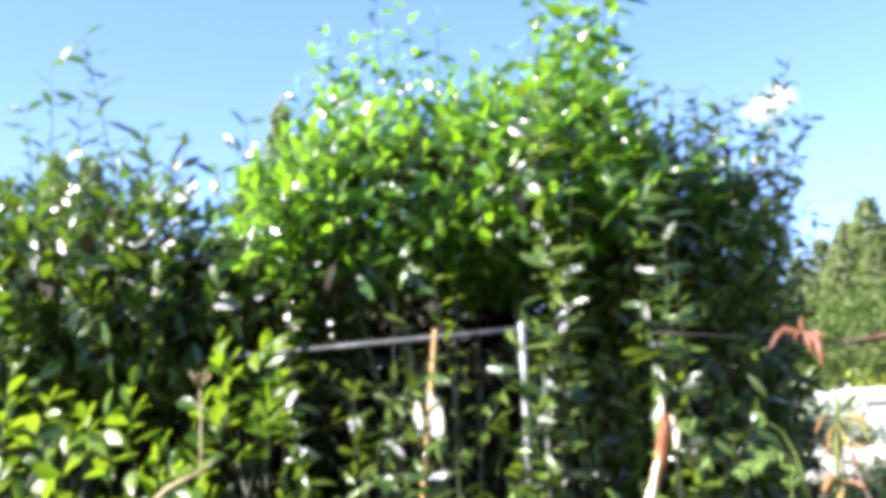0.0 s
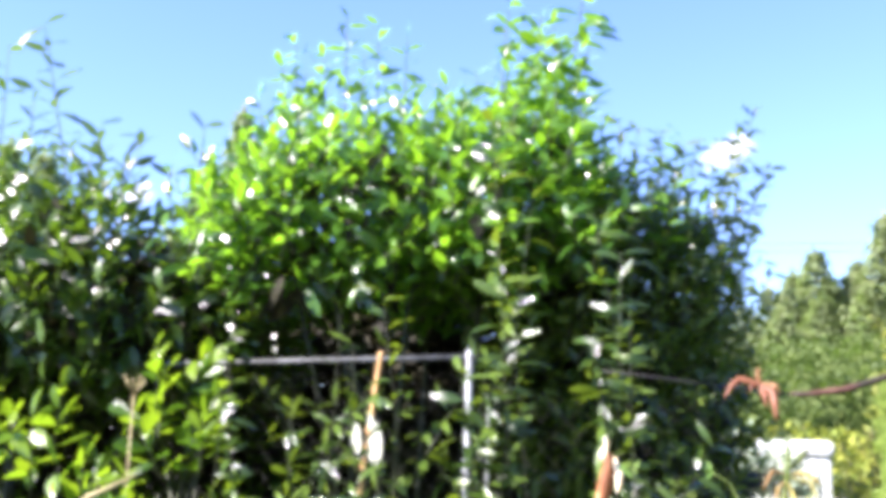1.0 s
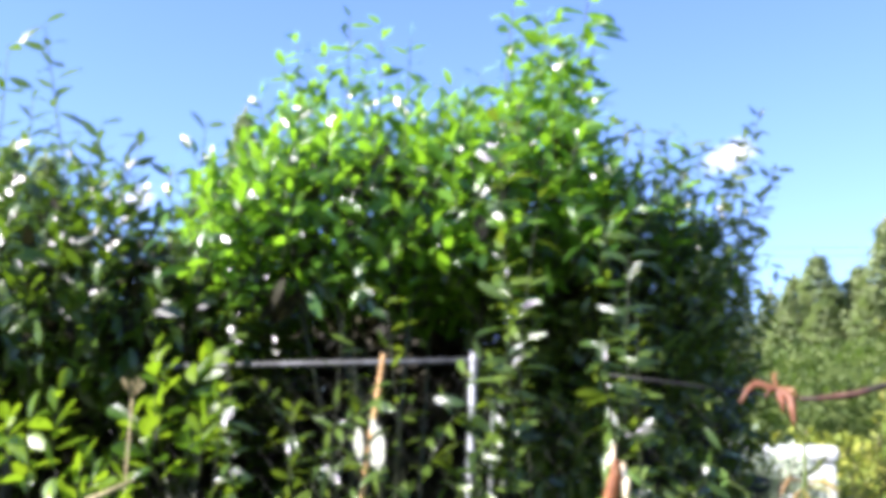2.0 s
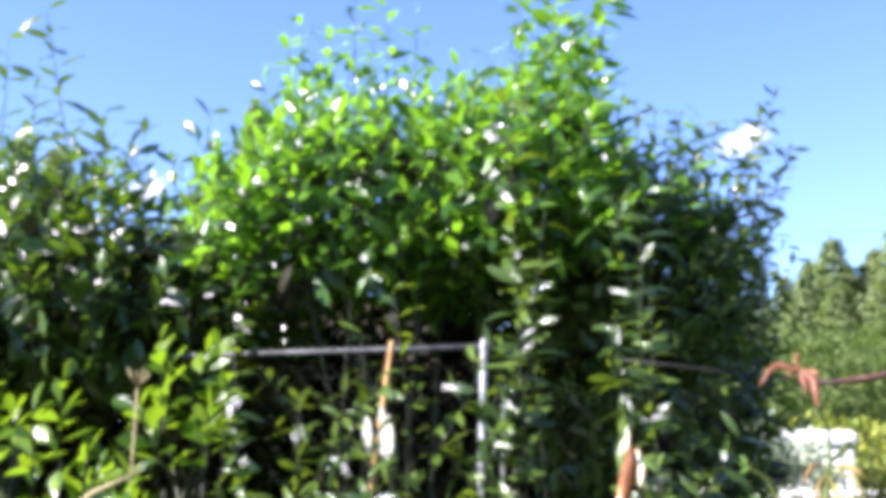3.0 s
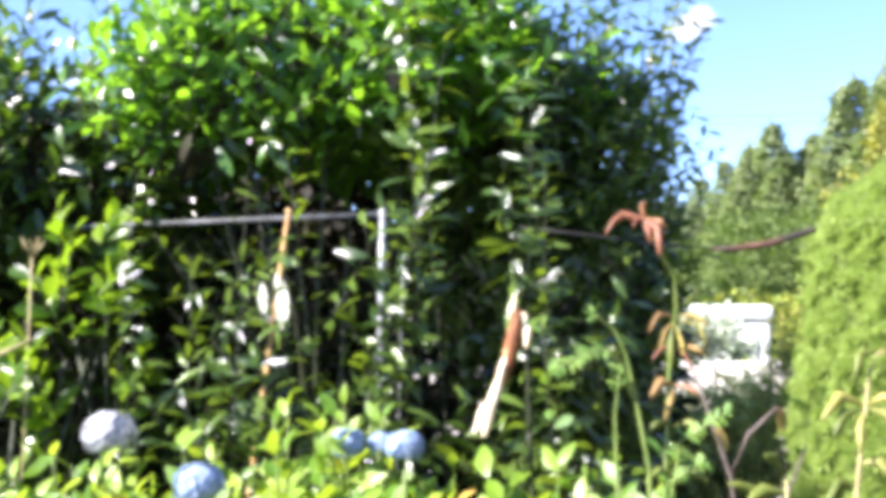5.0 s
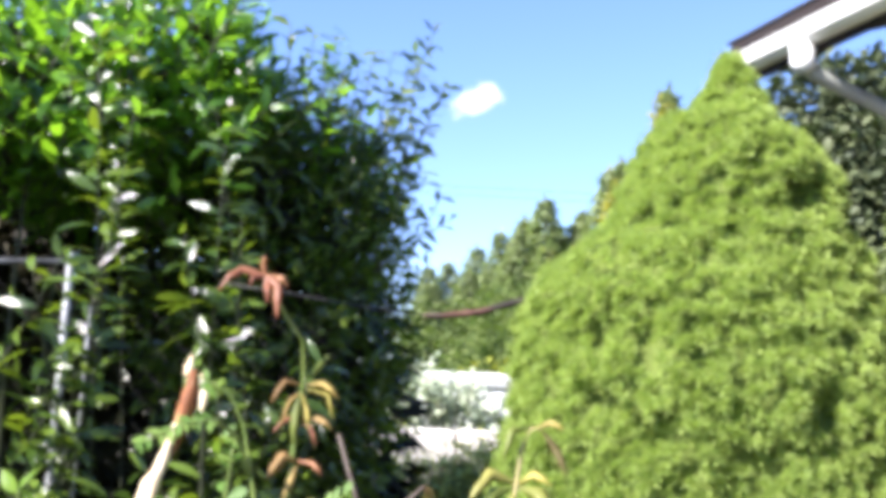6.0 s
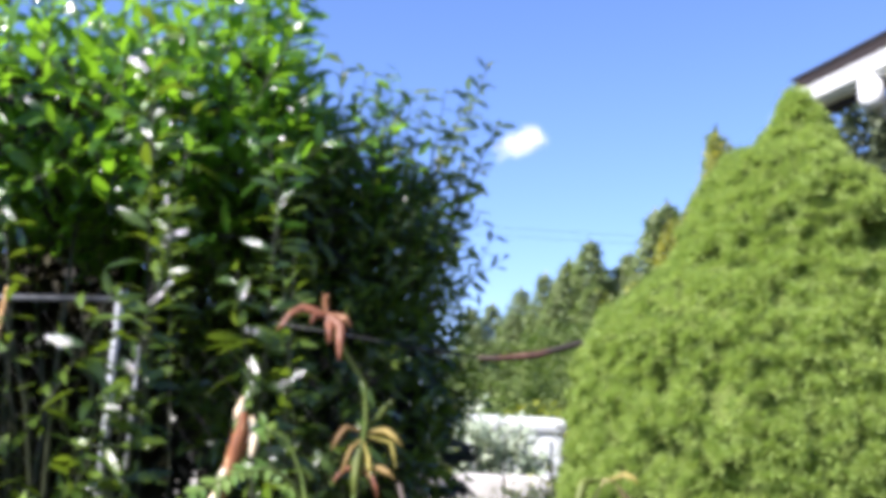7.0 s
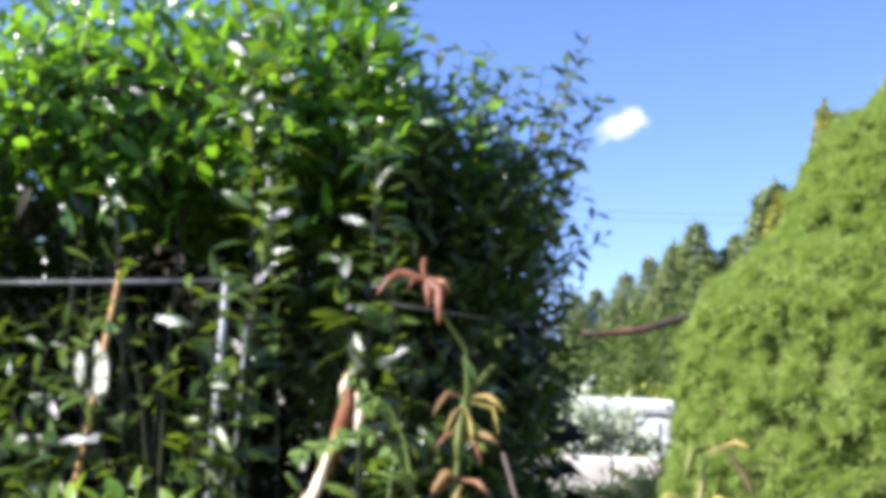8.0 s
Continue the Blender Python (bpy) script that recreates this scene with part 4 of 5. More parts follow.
feathery_weed(31, (1.06, 2.46, 0), [
    [(0.02, 0, 0), (0.02, 0, 0.80), (0.018, 0, 0.92), (-0.006, 0, 1.045), (-0.018, 0, 1.10), (-0.038, -0.01, 1.142), (-0.068, -0.02, 1.160), 0.97],
    [(-0.006, 0, 1.030), (-0.026, -0.03, 1.088), (-0.050, -0.07, 1.108), (-0.084, -0.12, 1.104), (-0.124, -0.18, 1.083), 0.5],
    [(0.0, 0, 0), (-0.03, -0.01, 0.8), (-0.036, -0.01, 1.00), (-0.030, -0.02, 1.066), 0.84],
    [(0.0, 0, 0), (0.04, 0, 0.80), (0.066, -0.01, 0.965), (0.125, -0.03, 1.006), 0.62],
    [(0.0, 0, 0), (0.03, 0, 0.75), (0.045, -0.02, 0.90), (0.085, -0.04, 0.93), 0.60]],
    "green weed with feathery toothed leaves on arching stalks", size=0.019)
for k, (b, t) in enumerate([((0.975, 3.60, 0), (0.970, 3.58, 1.00)), ((1.2, 2.9, 0), (1.22, 2.9, 0.78))]):
    sapling(90 + k, b, t, 18, 0.065, "low leafy green weed beside a hydrangea", M_WEED, OBOVATE, 3, 62, 0.20, "low weeds", 60, "low_weed")
def yellowing_weed():
    """Two arching stalks with broad yellow leaves and one brown leaf hanging from the tip."""
    ob = thing("yellowing_weed", (1.46, 2.75, 0), "yellowing weed with broad drooping leaves beside a spruce", "plant", "weeds")
    t = Tubes()
    t.add([(0.01, 0, 0), (0.0, 0, 0.5), (0.012, 0, 0.85), (0.03, 0, 1.00), (0.040, 0, 1.07), (0.055, 0, 1.102), (0.075, 0, 1.098)], [0.005, 0.0045, 0.004, 0.0034, 0.003, 0.0024, 0.002], 7)
    part_of("stem", t.mesh("stem", M_PALEBRANCH), ob)
    t = Tubes()
    t.add([(-0.04, 0.02, 0), (-0.09, 0.01, 0.5), (-0.11, 0, 0.78), (-0.112, 0, 0.875)], [0.005, 0.004, 0.0035, 0.0025], 7)
    part_of("stem", t.mesh("stem", M_PALEBRANCH), ob)
    for base, mid, tip, w, mat in (
            ((0.075, 1.097), (0.096, 1.068), (0.112, 1.024), 0.020, M_DARKDRY), ((0.052, 1.102), (0.020, 1.098), (0.002, 1.048), 0.020, M_YELLOWING),
            ((0.060, 1.100), (0.085, 1.112), (0.105, 1.100), 0.012, M_WITHERED),
            ((0.030, 1.005), (-0.015, 1.022), (-0.056, 0.975), 0.028, M_YELLOWING), ((0.028, 1.000), (-0.008, 0.990), (-0.034, 0.950), 0.026, M_YELLOWING),
            ((0.032, 1.000), (0.070, 0.990), (0.106, 0.922), 0.034, M_YELLOWING), ((0.030, 0.995), (0.018, 0.962), (0.012, 0.922), 0.026, M_YELLOWING),
            ((0.032, 1.004), (0.058, 1.022), (0.086, 1.006), 0.018, M_WITHERED), ((0.018, 0.900), (0.050, 0.905), (0.084, 0.862), 0.028, M_YELLOWING),
            ((0.012, 0.860), (-0.020, 0.868), (-0.050, 0.825), 0.026, M_YELLOWING),
            ((-0.112, 0.872), (-0.132, 0.905), (-0.158, 0.914), 0.026, M_YELLOWING), ((-0.110, 0.845), (-0.150, 0.850), (-0.190, 0.828), 0.030, M_YELLOWING),
            ((-0.110, 0.800), (-0.176, 0.850), (-0.222, 0.862), 0.026, M_YELLOWING), ((-0.105, 0.790), (-0.070, 0.822), (-0.046, 0.796), 0.026, M_YELLOWING)):
        a, m, e = (Vector((p[0], y, p[1])) for p, y in ((base, 0.0), (mid, -0.015), (tip, -0.03)))
        ribbon([a, a.lerp(m, 0.55), m, m.lerp(e, 0.55) + Vector((0, -0.004, 0.003)), e], [0.003, w * 0.55, w * 0.85, w * 0.6, 0.002], mat, "broad_leaf", ob, 0.35,
               "brown curled dead leaf" if mat is M_DARKDRY else "")


yellowing_weed()


def bare_stalk():
    ob = thing("dry_stalk", (1.30, 2.75, 0), "bare brown branching stalk beside yellowing weeds", "plant", "dry stalks")
    t = Tubes()
    t.add([(0, 0, 0), (-0.02, 0, 0.6), (-0.05, 0, 0.87), (-0.08, 0, 0.96), (-0.12, 0, 1.08)], [0.006, 0.005, 0.0042, 0.0036, 0.0025], 6)
    t.add([(-0.05, 0, 0.87), (-0.02, -0.01, 0.95), (0.03, -0.02, 1.0)], [0.0035, 0.003, 0.0022], 6)
    t.add([(-0.02, 0, 0.6), (0.03, 0.01, 0.78), (0.09, 0.02, 0.93)], [0.0035, 0.003, 0.0022], 6)
    part_of("stalk", t.mesh("stalk", M_DRYSTALK), ob)
    for k, (p, d) in enumerate((((0.03, -0.02, 1.0), (0.4, 0, -1)), ((-0.08, 0, 0.96), (0.6, -0.2, -0.8)), ((0.02, 0.01, 0.74), (0.3, -0.4, -0.8)))):
        leaf = part_of("withered_leaf", mesh_of("withered_leaf", *blade(0.45, 0.4, 0.5, wave=0.4), M_WITHERED), ob)
        leaf.matrix_basis = frame_of(p, d, (0, -0.8, 0.5), 0.05)


bare_stalk()


def dry_umbel(foot, top, label):
    ob = thing("dry_seed_head", foot, label, "plant", "dry stalks")
    h = Vector(top) - Vector(foot)
    t = Tubes()
    t.add([(0, 0, 0), h * 0.5 + Vector((0.01, 0, 0)), h], [0.004, 0.0035, 0.003], 6)
    for k in range(9):
        a = k * 0.7
        e = h + Vector((0.035 * math.cos(a), 0.03 * math.sin(a), 0.04 + 0.01 * (k % 3)))
        t.add([h, h.lerp(e, 0.5) + Vector((0, 0, 0.006)), e], 0.002, 4)
        t.add([e, e + Vector((0.002, 0, 0.008))], 0.005, 5)
    part_of("stalk", t.mesh("stalk", M_PALEBRANCH), ob)


dry_umbel((-0.83, 4.10, 0), (-0.80, 4.10, 1.355), "dry pale seed head on a thin stalk")


def woody_branch():
    ob = thing("bare_branch", (-1.0, 3.85, 0), "bare pale twisting branch among lime leaves", "branch")
    t = Tubes()
    t.add([(-0.55, 0.1, 0.0), (-0.5, 0.05, 0.55), (-0.38, 0, 0.87), (-0.05, -0.02, 0.885), (0.10, -0.03, 0.93), (0.20, -0.03, 1.02), (0.34, 0, 1.09)],
          [0.018, 0.016, 0.013, 0.012, 0.011, 0.009, 0.005], 8)
    t.add([(-0.05, -0.02, 0.885), (0.05, -0.05, 0.80), (0.08, -0.05, 0.70)], [0.010, 0.008, 0.006], 7)
    part_of("limb", t.mesh("limb", M_PALEBRANCH), ob)


woody_branch()


# ---- dwarf spruce ----
def spruce():
    rng = random.Random(8)
    ob = thing("dwarf_spruce", (2.32, 4.15, 0), "dense bright green cone-shaped dwarf spruce", "conifer")
    top = Vector((0.085, 0.0, 2.275))
    heights = [0.0, 0.35, 0.9, 1.24, 1.45, 1.57, 1.65, 1.71, 1.85, 1.97, 2.05, 2.08, 2.17, 2.24, 2.275]
    radii = [0.47, 0.62, 0.65, 0.615, 0.560, 0.485, 0.420, 0.370, 0.318, 0.268, 0.190, 0.125, 0.074, 0.036, 0.006]
    middles = [0.0, 0.0, 0.0, 0.0, -0.012, 0.005, 0.040, 0.060, 0.062, 0.063, 0.055, 0.094, 0.095, 0.088, 0.085]

    def place(h, a, k=1.0):
        z = top.z * h
        r, mid = np.interp(z, heights, radii), np.interp(z, heights, middles)
        q = Vector((math.cos(a), math.sin(a), 0))
        p = Vector((mid, 0, z)) + q * r
        near = noise.voronoi(p * 8.5 + 0.5 * noise.noise_vector(p * 4.0))[0]
        small = noise.voronoi(p * 19.0 + Vector((7, 3, 1)))[0]
        clump = 0.040 - 0.075 * min(near[0], 1.0) - 0.040 * min(small[0], 1.0)
        hollow = -0.16 * max(0.0, noise.noise(p * 6.5 + Vector((3, 8, 2))) - 0.30)
        broad = 0.04 * noise.noise(p * 2.4 + Vector((1, 5, 9)))
        return Vector((mid, 0, z)) + q * max(0.008, (r + (clump + hollow + broad) * min(1.0, r * 5)) * k), q

    # inner crown, coloured dark so that gaps between the sprigs look shaded
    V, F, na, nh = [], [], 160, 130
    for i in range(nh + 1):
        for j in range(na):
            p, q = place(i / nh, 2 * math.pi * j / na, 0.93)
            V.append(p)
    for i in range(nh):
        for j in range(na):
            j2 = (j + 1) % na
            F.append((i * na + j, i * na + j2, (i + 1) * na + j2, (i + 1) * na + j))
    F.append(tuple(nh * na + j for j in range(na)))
    part_of("inner_crown", mesh_of("inner_crown", V, F, M_SPRUCE_GAPS), ob)
    t = Tubes()
    t.add([(0, 0, -0.05), (0.02, 0, 0.3), (0.1, 0, 2.0)], [0.06, 0.05, 0.01], 8)
    part_of("trunk", t.mesh("trunk", M_BARK), ob)
    # sprigs: little stars of needles
    tv, tf = [], []
    for k in range(5):
        a = k * 2.4
        el = 0.25 + 0.75 * (k % 3) / 2
        d = Vector((math.cos(a) * math.cos(el), math.sin(el), math.sin(a) * math.cos(el)))
        x = d.cross(Vector((0.3, 0.2, 0.9))).normalized() * 0.075
        b = len(tv)
        tv += [tuple(-x * 0.6), tuple(x * 0.6), tuple(d * 0.6 + x), tuple(d), tuple(d * 0.6 - x)]
        tf += [(b, b + 1, b + 2, b + 4), (b + 4, b + 2, b + 3)]
    sprig = (np.array(tv), tf)
    frames = []
    for k in range(11500):
        h = min(1 - rng.random() ** 0.62, 0.995)
        a = rng.uniform(0, 2 * math.pi)
        c, q = place(h, a, rng.uniform(0.96, 1.0))
        out = (q + Vector((0, 0, 0.45))).normalized()
        for n in range(7):
            d = out + Vector((rng.gauss(0, .55), rng.gauss(0, .55), rng.gauss(0, .55)))
            frames.append(frame_of(c + d * 0.010, d, Vector((rng.uniform(-1, 1), rng.uniform(-1, 1), 1)), rng.uniform(0.020, 0.033)))
    for k in range(60):
        frames.append(frame_of(top + Vector((rng.uniform(-.03, .03), rng.uniform(-.03, .03), rng.uniform(-0.08, 0.0))), (rng.uniform(-.3, .3), rng.uniform(-.3, .3), 1), (1, 0, 0), 0.04))
    V, F = spread(frames, [sprig])
    tagged(part_of("needles", mesh_of("needles", V, F, M_SPRUCE, smooth=False), ob), kind="stuff")


spruce()


# ---- beyond the hedge ----
def storage_box():
    ob = thing("storage_box", (2.0, 9.0, 0), "white plastic storage box with a rounded lid", "box")
    b = bmesh.new()
    box(b, (-0.15, 0, -0.05), (0.55, 0.6, 1.195), 0.03)
    part("body", b, M_PLASTIC, ob)
    b = bmesh.new()
    box(b, (-0.17, -0.03, 1.2), (0.57, 0.62, 1.315), 0.045)
    part("lid", b, M_PLASTIC, ob)
    for x in (0.02, 0.22, 0.42):
        b = bmesh.new()
        box(b, (x, -0.015, 0.5), (x + 0.03, -0.0005, 1.16), 0.004)
        part("rib", b, M_PLASTIC, ob)


storage_box()


def garden_wall():
    ob = thing("garden_wall", (2.0, 8.0, 0), "low garden wall of white-painted concrete blocks", "wall", kind="structure")
    rng = random.Random(77)
    for row in range(4):
        x = -2.2 - 0.16 * (row % 2)
        while x < 0.9:
            b = bmesh.new()
            w = rng.uniform(0.29, 0.36)
            z = -0.05 + 0.245 * row
            dy = rng.uniform(-0.012, 0.012)
            box(b, (x, dy, z), (x + w, 0.2 + dy, z + 0.232 + rng.uniform(-0.008, 0.006)), 0.02)
            part("block", b, M_RENDER, ob)
            x += w + 0.016
    b = bmesh.new()
    box(b, (-2.3, 0.03, -0.1), (0.95, 0.17, 0.90))
    part("mortar", b, M_BARK, ob, "dark recessed joints")


garden_wall()
shrub(51, "silver_shrub", "silvery pale green shrub behind a white wall", "shrub", (1.75, 8.5, 0),
      [((1.70, 8.5, 0.98), (0.32, 0.2, 0.34)), ((2.06, 8.55, 0.92), (0.26, 0.2, 0.30)), ((1.40, 8.5, 0.85), (0.3, 0.2, 0.3))], M_SILVER, OBOVATE, 0.085, 190, 420, singles=0,
      shoot_len=(0.15, 0.28), limbs=5)
shrub(53, "dry_bush", "dry tan bush with withered leaves before a white wall", "shrub", (1.75, 7.3, 0),
      [((1.50, 7.3, 0.38), (0.30, 0.2, 0.36)), ((1.80, 7.25, 0.40), (0.26, 0.2, 0.34)), ((2.05, 7.3, 0.48), (0.22, 0.2, 0.38))], M_DRYTAN, NARROW, 0.09, 260, 3600, singles=0, limbs=8, shoot_len=(0.14, 0.28), bark=M_DRYSTALK)
shrub(52, "golden_shrub", "yellow-green garden shrub with small leaves", "shrub", (2.45, 6.5, 0),
      [((2.52, 6.5, 1.50), (0.24, 0.3, 0.46)), ((2.36, 6.5, 0.95), (0.30, 0.3, 0.42)), ((2.20, 6.4, 0.58), (0.24, 0.3, 0.48)), ((2.02, 6.3, 0.30), (0.2, 0.25, 0.32))], M_GOLD, NARROW, 0.07, 200, 900, singles=0, limbs=6, shoot_len=(0.14, 0.28), upward=0.7)


def far_bush(seed, name, label, category, foot, blobs, mat, size, count, group="", gaps=-0.25):
    rng = random.Random(seed)
    ob = thing(name, foot, label, category, group)
    inv = ob.matrix_world.inverted()
    t, frames = Tubes(), []
    for c, r in blobs:
        f, e = Vector(foot), Vector(c)
        t.add([inv @ f, inv @ (f.lerp(e, 0.5) + Vector((0.1 * r[0], 0, 0))), inv @ e], [0.06 * r[0] + 0.03, 0.05 * r[0] + 0.02, 0.02], 6)
    part_of("trunk", t.mesh("trunk", M_BARK), ob)
    for p, u in blob_points(rng, blobs, count, 0.5):
        g = noise.noise(p * (0.9 / max(size * 6, 0.3)))
        if g < gaps:
            continue
        d = u + Vector((rng.uniform(-.9, .9), rng.uniform(-.9, .9), rng.uniform(-.7, .7)))
        frames.append(inv @ frame_of(p + u * g * size, d, u + Vector((rng.uniform(-.5, .5), rng.uniform(-.5, .5), .7)), size * rng.uniform(.6, 1.3)))
    V, F = spread(frames, [blade(0.55, 0.2, 0.2), blade(0.7, 0.3, 0.3)])
    tagged(part_of("crown", mesh_of("crown", V, F, mat), ob), kind="stuff")
    return ob


far_bush(61, "golden_bush", "golden yellow-green bush behind the garden wall", "shrub", (3.2, 13, 0), [((3.2, 13, 0.75), (1.3, 0.8, 0.75)), ((4.8, 13.5, 0.8), (1.0, 0.8, 0.75))], M_GOLD, 0.09, 5000)
far_bush(62, "broadleaf_tree", "green broadleaf tree behind the garden", "tree", (4.4, 19, 0), [((4.2, 19, 1.7), (1.4, 1.2, 1.3)), ((5.8, 20, 1.9), (1.6, 1.3, 1.5))], M_MIDTREE, 0.11, 8000, "garden trees")
far_bush(63, "broadleaf_tree", "green broadleaf tree behind the garden", "tree", (8.0, 24, 0), [((8.0, 24, 2.0), (2.2, 1.6, 1.8)), ((6.2, 27, 2.2), (1.8, 1.6, 2.0))], M_MIDTREE, 0.14, 8000, "garden trees")


def conifer_mesh(seed, height, radius, slim=0.8, mat=M_HAZED_CONIFER):
    """A tapered trunk and close-set boughs, drooping and then lifting, thick with small sprays: the meshes of both."""
    rng = random.Random(seed)
    t = Tubes()
    t.add([(0, 0, -0.3), (0.02, 0, height * 0.5), (0, 0, height)], [height * 0.016, height * 0.009, 0.02], 7)
    frames = []
    for j in range(520):
        k = 0.03 + 0.955 * (j + rng.random()) / 520
        z = k * height
        a = j * 2.4 + rng.uniform(-.5, .5)
        q = Vector((math.cos(a), math.sin(a), 0))
        side_way = Vector((-q.y, q.x, 0))
        r = (radius * (1 - k) ** slim * (0.80 + 0.45 * noise.noise(Vector((q.x * 1.3, q.y * 1.3, z * 0.5 + seed))) + rng.uniform(-.12, .14))) + 0.06
        base, tip = Vector((0, 0, z)), Vector((0, 0, z - r * rng.uniform(-0.12, 0.22))) + q * r
        if j % 3 == 0:
            t.add([base, base.lerp(tip, 0.6) - Vector((0, 0, 0.05 * r)), tip], [0.02, 0.012, 0.004], 3)
        m = max(4, int(r / 0.11))
        for i in range(m):
            s = 0.25 + 0.75 * (i + rng.random()) / m
            p = base.lerp(tip, s) - Vector((0, 0, 0.10 * r * math.sin(3.1 * s))) + side_way * (rng.uniform(-.3, .3) * r * (1.1 - s))
            for side in (-1, 1):
                d = q * 0.8 + side_way * (0.8 * side + rng.uniform(-.4, .4)) + Vector((0, 0, rng.uniform(-0.7, 0.5)))
                frames.append(frame_of(p, d, Vector((rng.uniform(-.7, .7), rng.uniform(-.7, .7), 1)), rng.uniform(0.18, 0.34)))
    frames.append(frame_of((0, 0, height * 0.97), (0, 0, 1), (1, 0, 0), height * 0.05))
    V, F = spread(frames, [blade(0.42, -0.2, 0.25, (0.8, 1, 0.75, 0.4)), blade(0.34, -0.3, 0.4, (0.8, 1, 0.8, 0.4))])
    return t.mesh("trunk", M_BARK), mesh_of("crown", V, F, mat)


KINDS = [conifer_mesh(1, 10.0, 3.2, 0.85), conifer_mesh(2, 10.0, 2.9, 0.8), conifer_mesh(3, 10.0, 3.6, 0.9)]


def conifer(kind, x, y, height, wide=1.0, turn=0.0, label="tall dark green fir tree behind the garden", name="conifer_tree", group="conifers"):
    ob = thing(name, (x, y, 0), label, "tree", group)
    s = height / 10.0
    ob.matrix_world = Matrix.Translation((x, y, 0)) @ Matrix.Rotation(turn, 4, "Z") @ Matrix.Diagonal((s * wide, s * wide, s, 1))
    trunk, crown = KINDS[kind]
    part_of("trunk", trunk, ob)
    tagged(part_of("crown", crown, ob), kind="stuff")


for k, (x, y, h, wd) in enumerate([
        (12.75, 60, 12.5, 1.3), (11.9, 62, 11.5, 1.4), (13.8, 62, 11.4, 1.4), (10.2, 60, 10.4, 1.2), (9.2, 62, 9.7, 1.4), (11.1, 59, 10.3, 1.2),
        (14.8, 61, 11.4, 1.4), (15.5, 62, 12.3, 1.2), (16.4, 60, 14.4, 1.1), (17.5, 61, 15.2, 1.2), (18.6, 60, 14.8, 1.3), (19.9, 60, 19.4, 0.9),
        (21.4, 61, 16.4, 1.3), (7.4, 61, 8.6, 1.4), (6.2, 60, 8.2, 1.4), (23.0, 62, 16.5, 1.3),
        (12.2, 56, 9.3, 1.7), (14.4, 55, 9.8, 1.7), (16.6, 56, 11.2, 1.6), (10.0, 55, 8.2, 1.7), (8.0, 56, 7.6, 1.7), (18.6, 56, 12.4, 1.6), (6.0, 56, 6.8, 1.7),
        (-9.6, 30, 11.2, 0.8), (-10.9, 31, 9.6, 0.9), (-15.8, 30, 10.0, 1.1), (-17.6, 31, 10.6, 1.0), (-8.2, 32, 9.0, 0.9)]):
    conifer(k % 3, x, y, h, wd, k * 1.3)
for k, (x, y, h, wd) in enumerate([(11.0, 20.5, 7.6, 1.2), (12.2, 20, 8.9, 1.1), (13.6, 21, 9.6, 1.2), (9.9, 20, 6.6, 1.2), (12.4, 17.5, 6.0, 1.4), (10.8, 17.5, 5.4, 1.3)]):
    conifer((k + 1) % 3, x, y, h, wd, k * 0.9, "dark green fir tree behind the house")


far_bush(66, "broadleaf_tree", "soft green tree at the wood's edge", "tree", (10.0, 47, 0),
         [((9.0, 47, 3.0), (3.0, 2, 3.0)), ((13.5, 48, 3.4), (3.4, 2, 3.4))], M_MIDTREE, 0.3, 6000, "wood edge trees")
far_bush(67, "broadleaf_tree", "soft green tree at the wood's edge", "tree", (19.0, 48, 0),
         [((18.0, 48, 3.8), (3.2, 2, 3.8)), ((6.0, 46, 2.4), (2.6, 2, 2.6))], M_MIDTREE, 0.3, 5000, "wood edge trees")
far_bush(64, "dark_tree", "dark evergreen tree with dense foliage behind the house", "tree", (11.6, 19.5, 0),
         [((10.6, 19.5, 3.6), (1.9, 1.5, 3.0)), ((12.6, 20, 4.4), (1.9, 1.5, 3.4)), ((11.0, 20.5, 5.2), (1.3, 1.2, 2.0)), ((10.3, 20.2, 5.8), (1.0, 1.0, 2.6)), ((11.8, 20.4, 6.6), (1.4, 1.1, 1.6))], M_DARKTREE, 0.20, 30000, "dark trees", -0.7)
far_bush(65, "dark_tree", "dark evergreen tree with dense foliage behind the house", "tree", (15.0, 21, 0),
         [((14.6, 21, 4.4), (2.0, 1.5, 4.0)), ((15.6, 22, 6.0), (1.6, 1.5, 2.8))], M_DARKTREE, 0.24, 12000, "dark trees", -0.7)


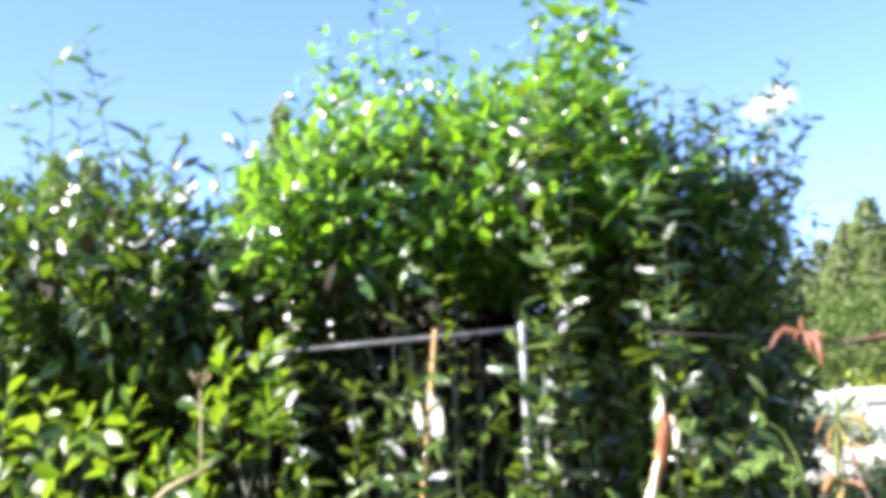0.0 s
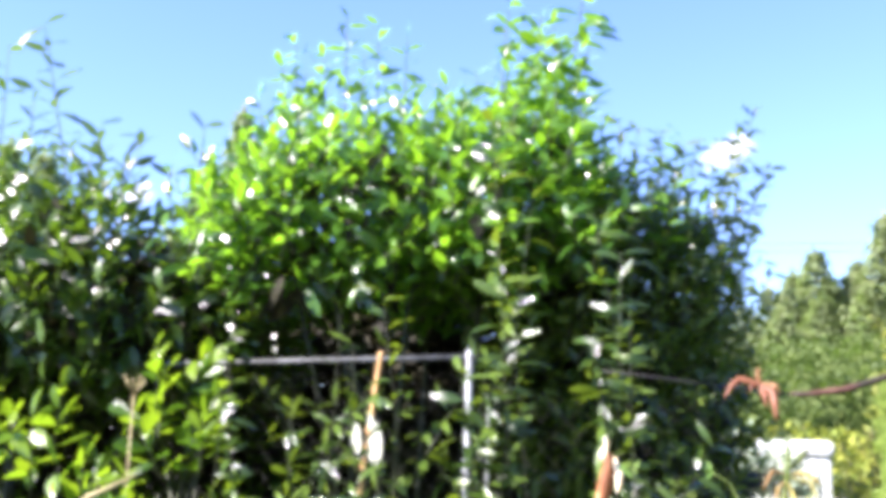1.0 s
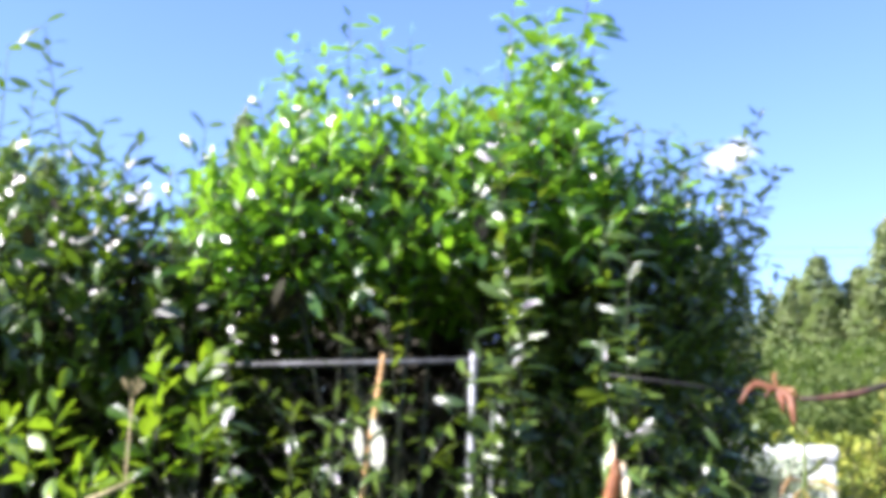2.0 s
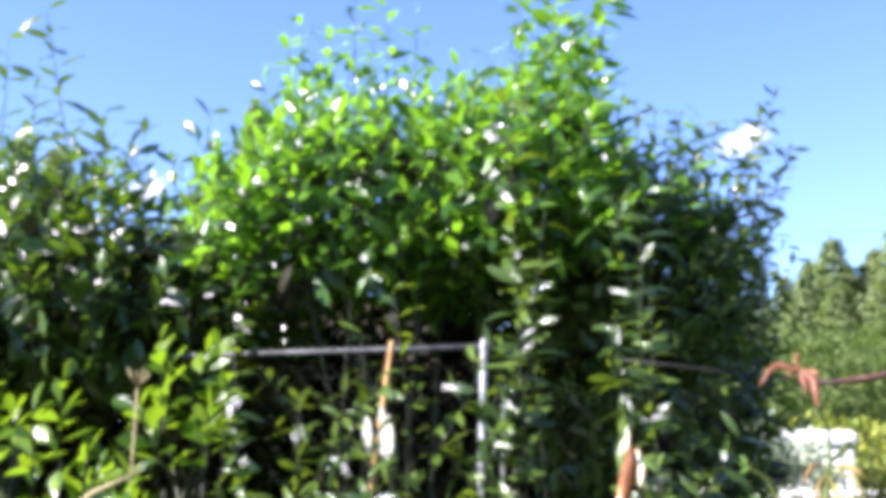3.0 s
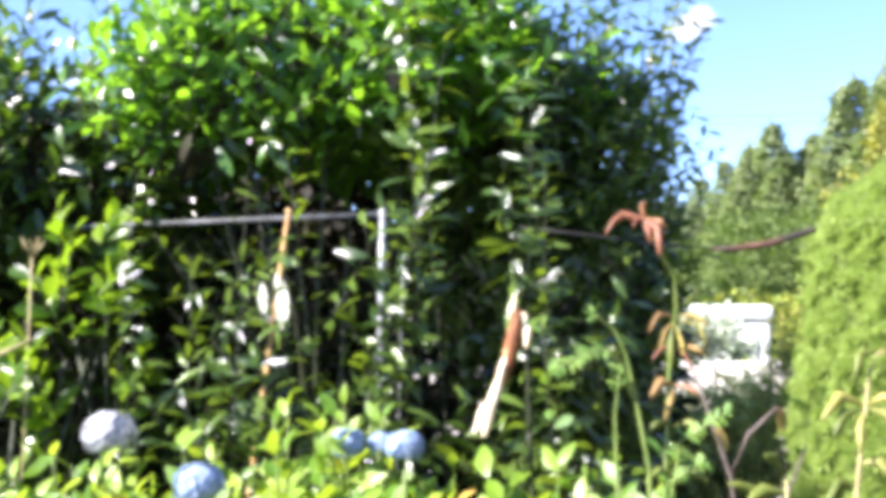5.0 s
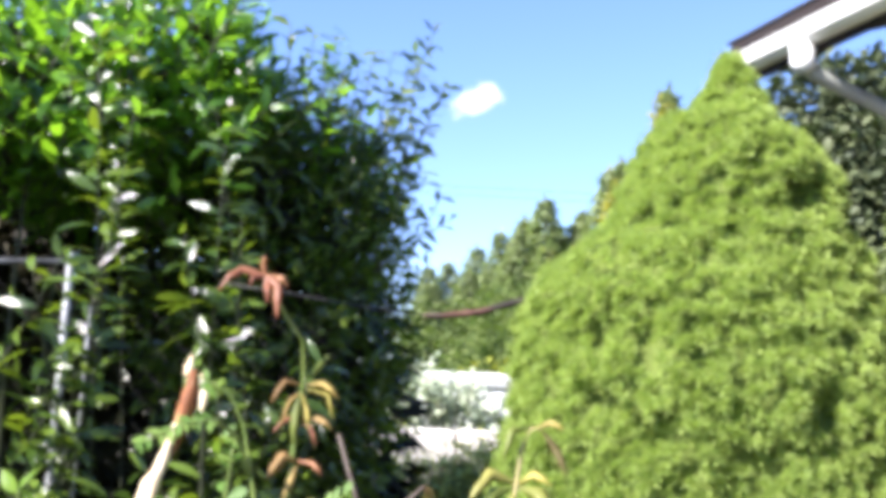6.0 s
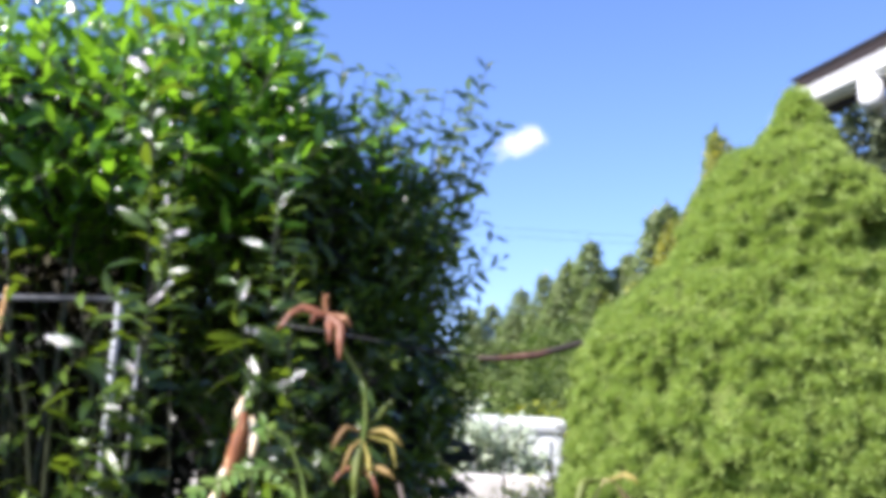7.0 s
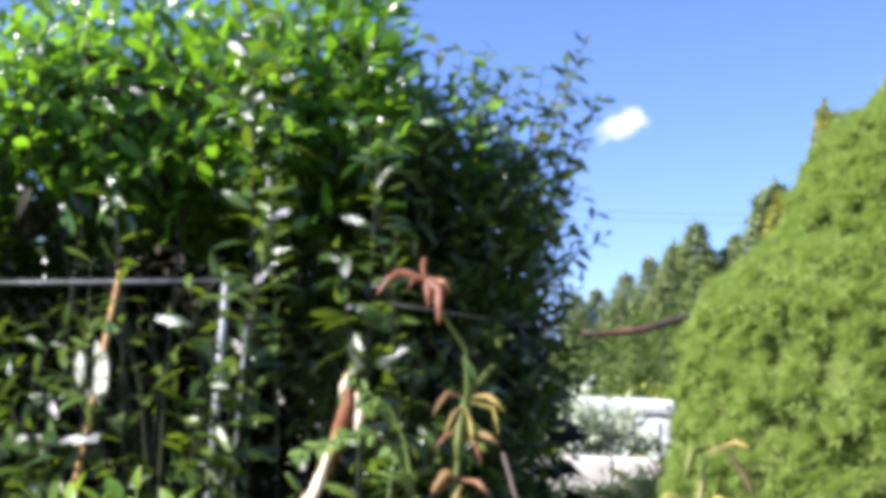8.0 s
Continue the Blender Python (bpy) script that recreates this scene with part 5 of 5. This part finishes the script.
far_bush(68, "golden_cypress", "feathery golden yellow-green cypress behind a spruce", "tree", (2.98, 6.5, 0),
         [((2.95, 6.5, 1.0), (0.35, 0.3, 1.0)), ((2.95, 6.5, 2.05), (0.19, 0.16, 0.48)), ((2.92, 6.5, 2.46), (0.09, 0.09, 0.38)), ((2.71, 6.5, 1.94), (0.15, 0.13, 0.44)), ((2.83, 6.5, 2.2), (0.11, 0.10, 0.32))],
         M_GOLDTIP, 0.034, 40000, "golden cypress", -0.6)


def overhead_cables():
    ob = thing("overhead_cable", (6, 40, 0), "thin overhead cables between two timber poles", "cable")
    for z, dz in ((8.85, 0.0), (8.45, 0.1)):
        t = Tubes()
        t.add([(-30 + 60 * i / 16, 0, z + dz + 0.6 * ((i - 8) / 8) ** 2) for i in range(17)], 0.007, 5)
        part_of("cable", t.mesh("cable", M_WIRE), ob)
    for x in (-30, 30):
        t = Tubes()
        t.add([(x, 0, -0.2), (x, 0, 10)], [0.15, 0.11], 10)
        part_of("pole", t.mesh("pole", M_BARK), ob)


overhead_cables()


def cloud(seed, way, wide, high, lean):
    """A far small cloud: three uneven sheets of vapour, one behind the other, turned to the sun."""
    d = Vector(way).normalized()
    ob = thing("cloud", d * 900, "small white fair-weather cloud", "cloud", "fair-weather clouds", kind="structure")
    face = (SUN_TO - d * 1.6).normalized()
    x = Vector((0, 0, 1)).cross(face).normalized()
    z = face.cross(x)
    for k in range(3):
        V, F, n = [], [], 16
        for i in range(n + 1):
            for j in range(n + 1):
                u, v = 2 * i / n - 1, 2 * j / n - 1
                V.append((u, 0.12 * noise.noise(Vector((u * 2 + seed, v * 2, k))), v))
        for i in range(n):
            for j in range(n):
                a = i * (n + 1) + j
                F.append((a, a + n + 1, a + n + 2, a + 1))
        p = part_of("vapour", mesh_of("vapour", V, F, cloud_material("cloud", seed + k * 3.7)), ob)
        turn = Matrix((x, -face, z)).transposed().to_4x4()
        off = (x * (0.18 * wide * (k - 1)) + z * (0.10 * high * (k - 1)) + d * (6 * k))
        p.matrix_basis = Matrix.Translation(off) @ turn @ Matrix.Rotation(radians(-lean), 4, "Y") @ Matrix.Diagonal((wide * (1 - 0.15 * k), wide * 0.3, high, 1))


cloud(4, (0.125, 0.954, 0.2725), 43, 29, 20)
cloud(9, (-0.412, 0.884, 0.2200), 50, 24, 0)
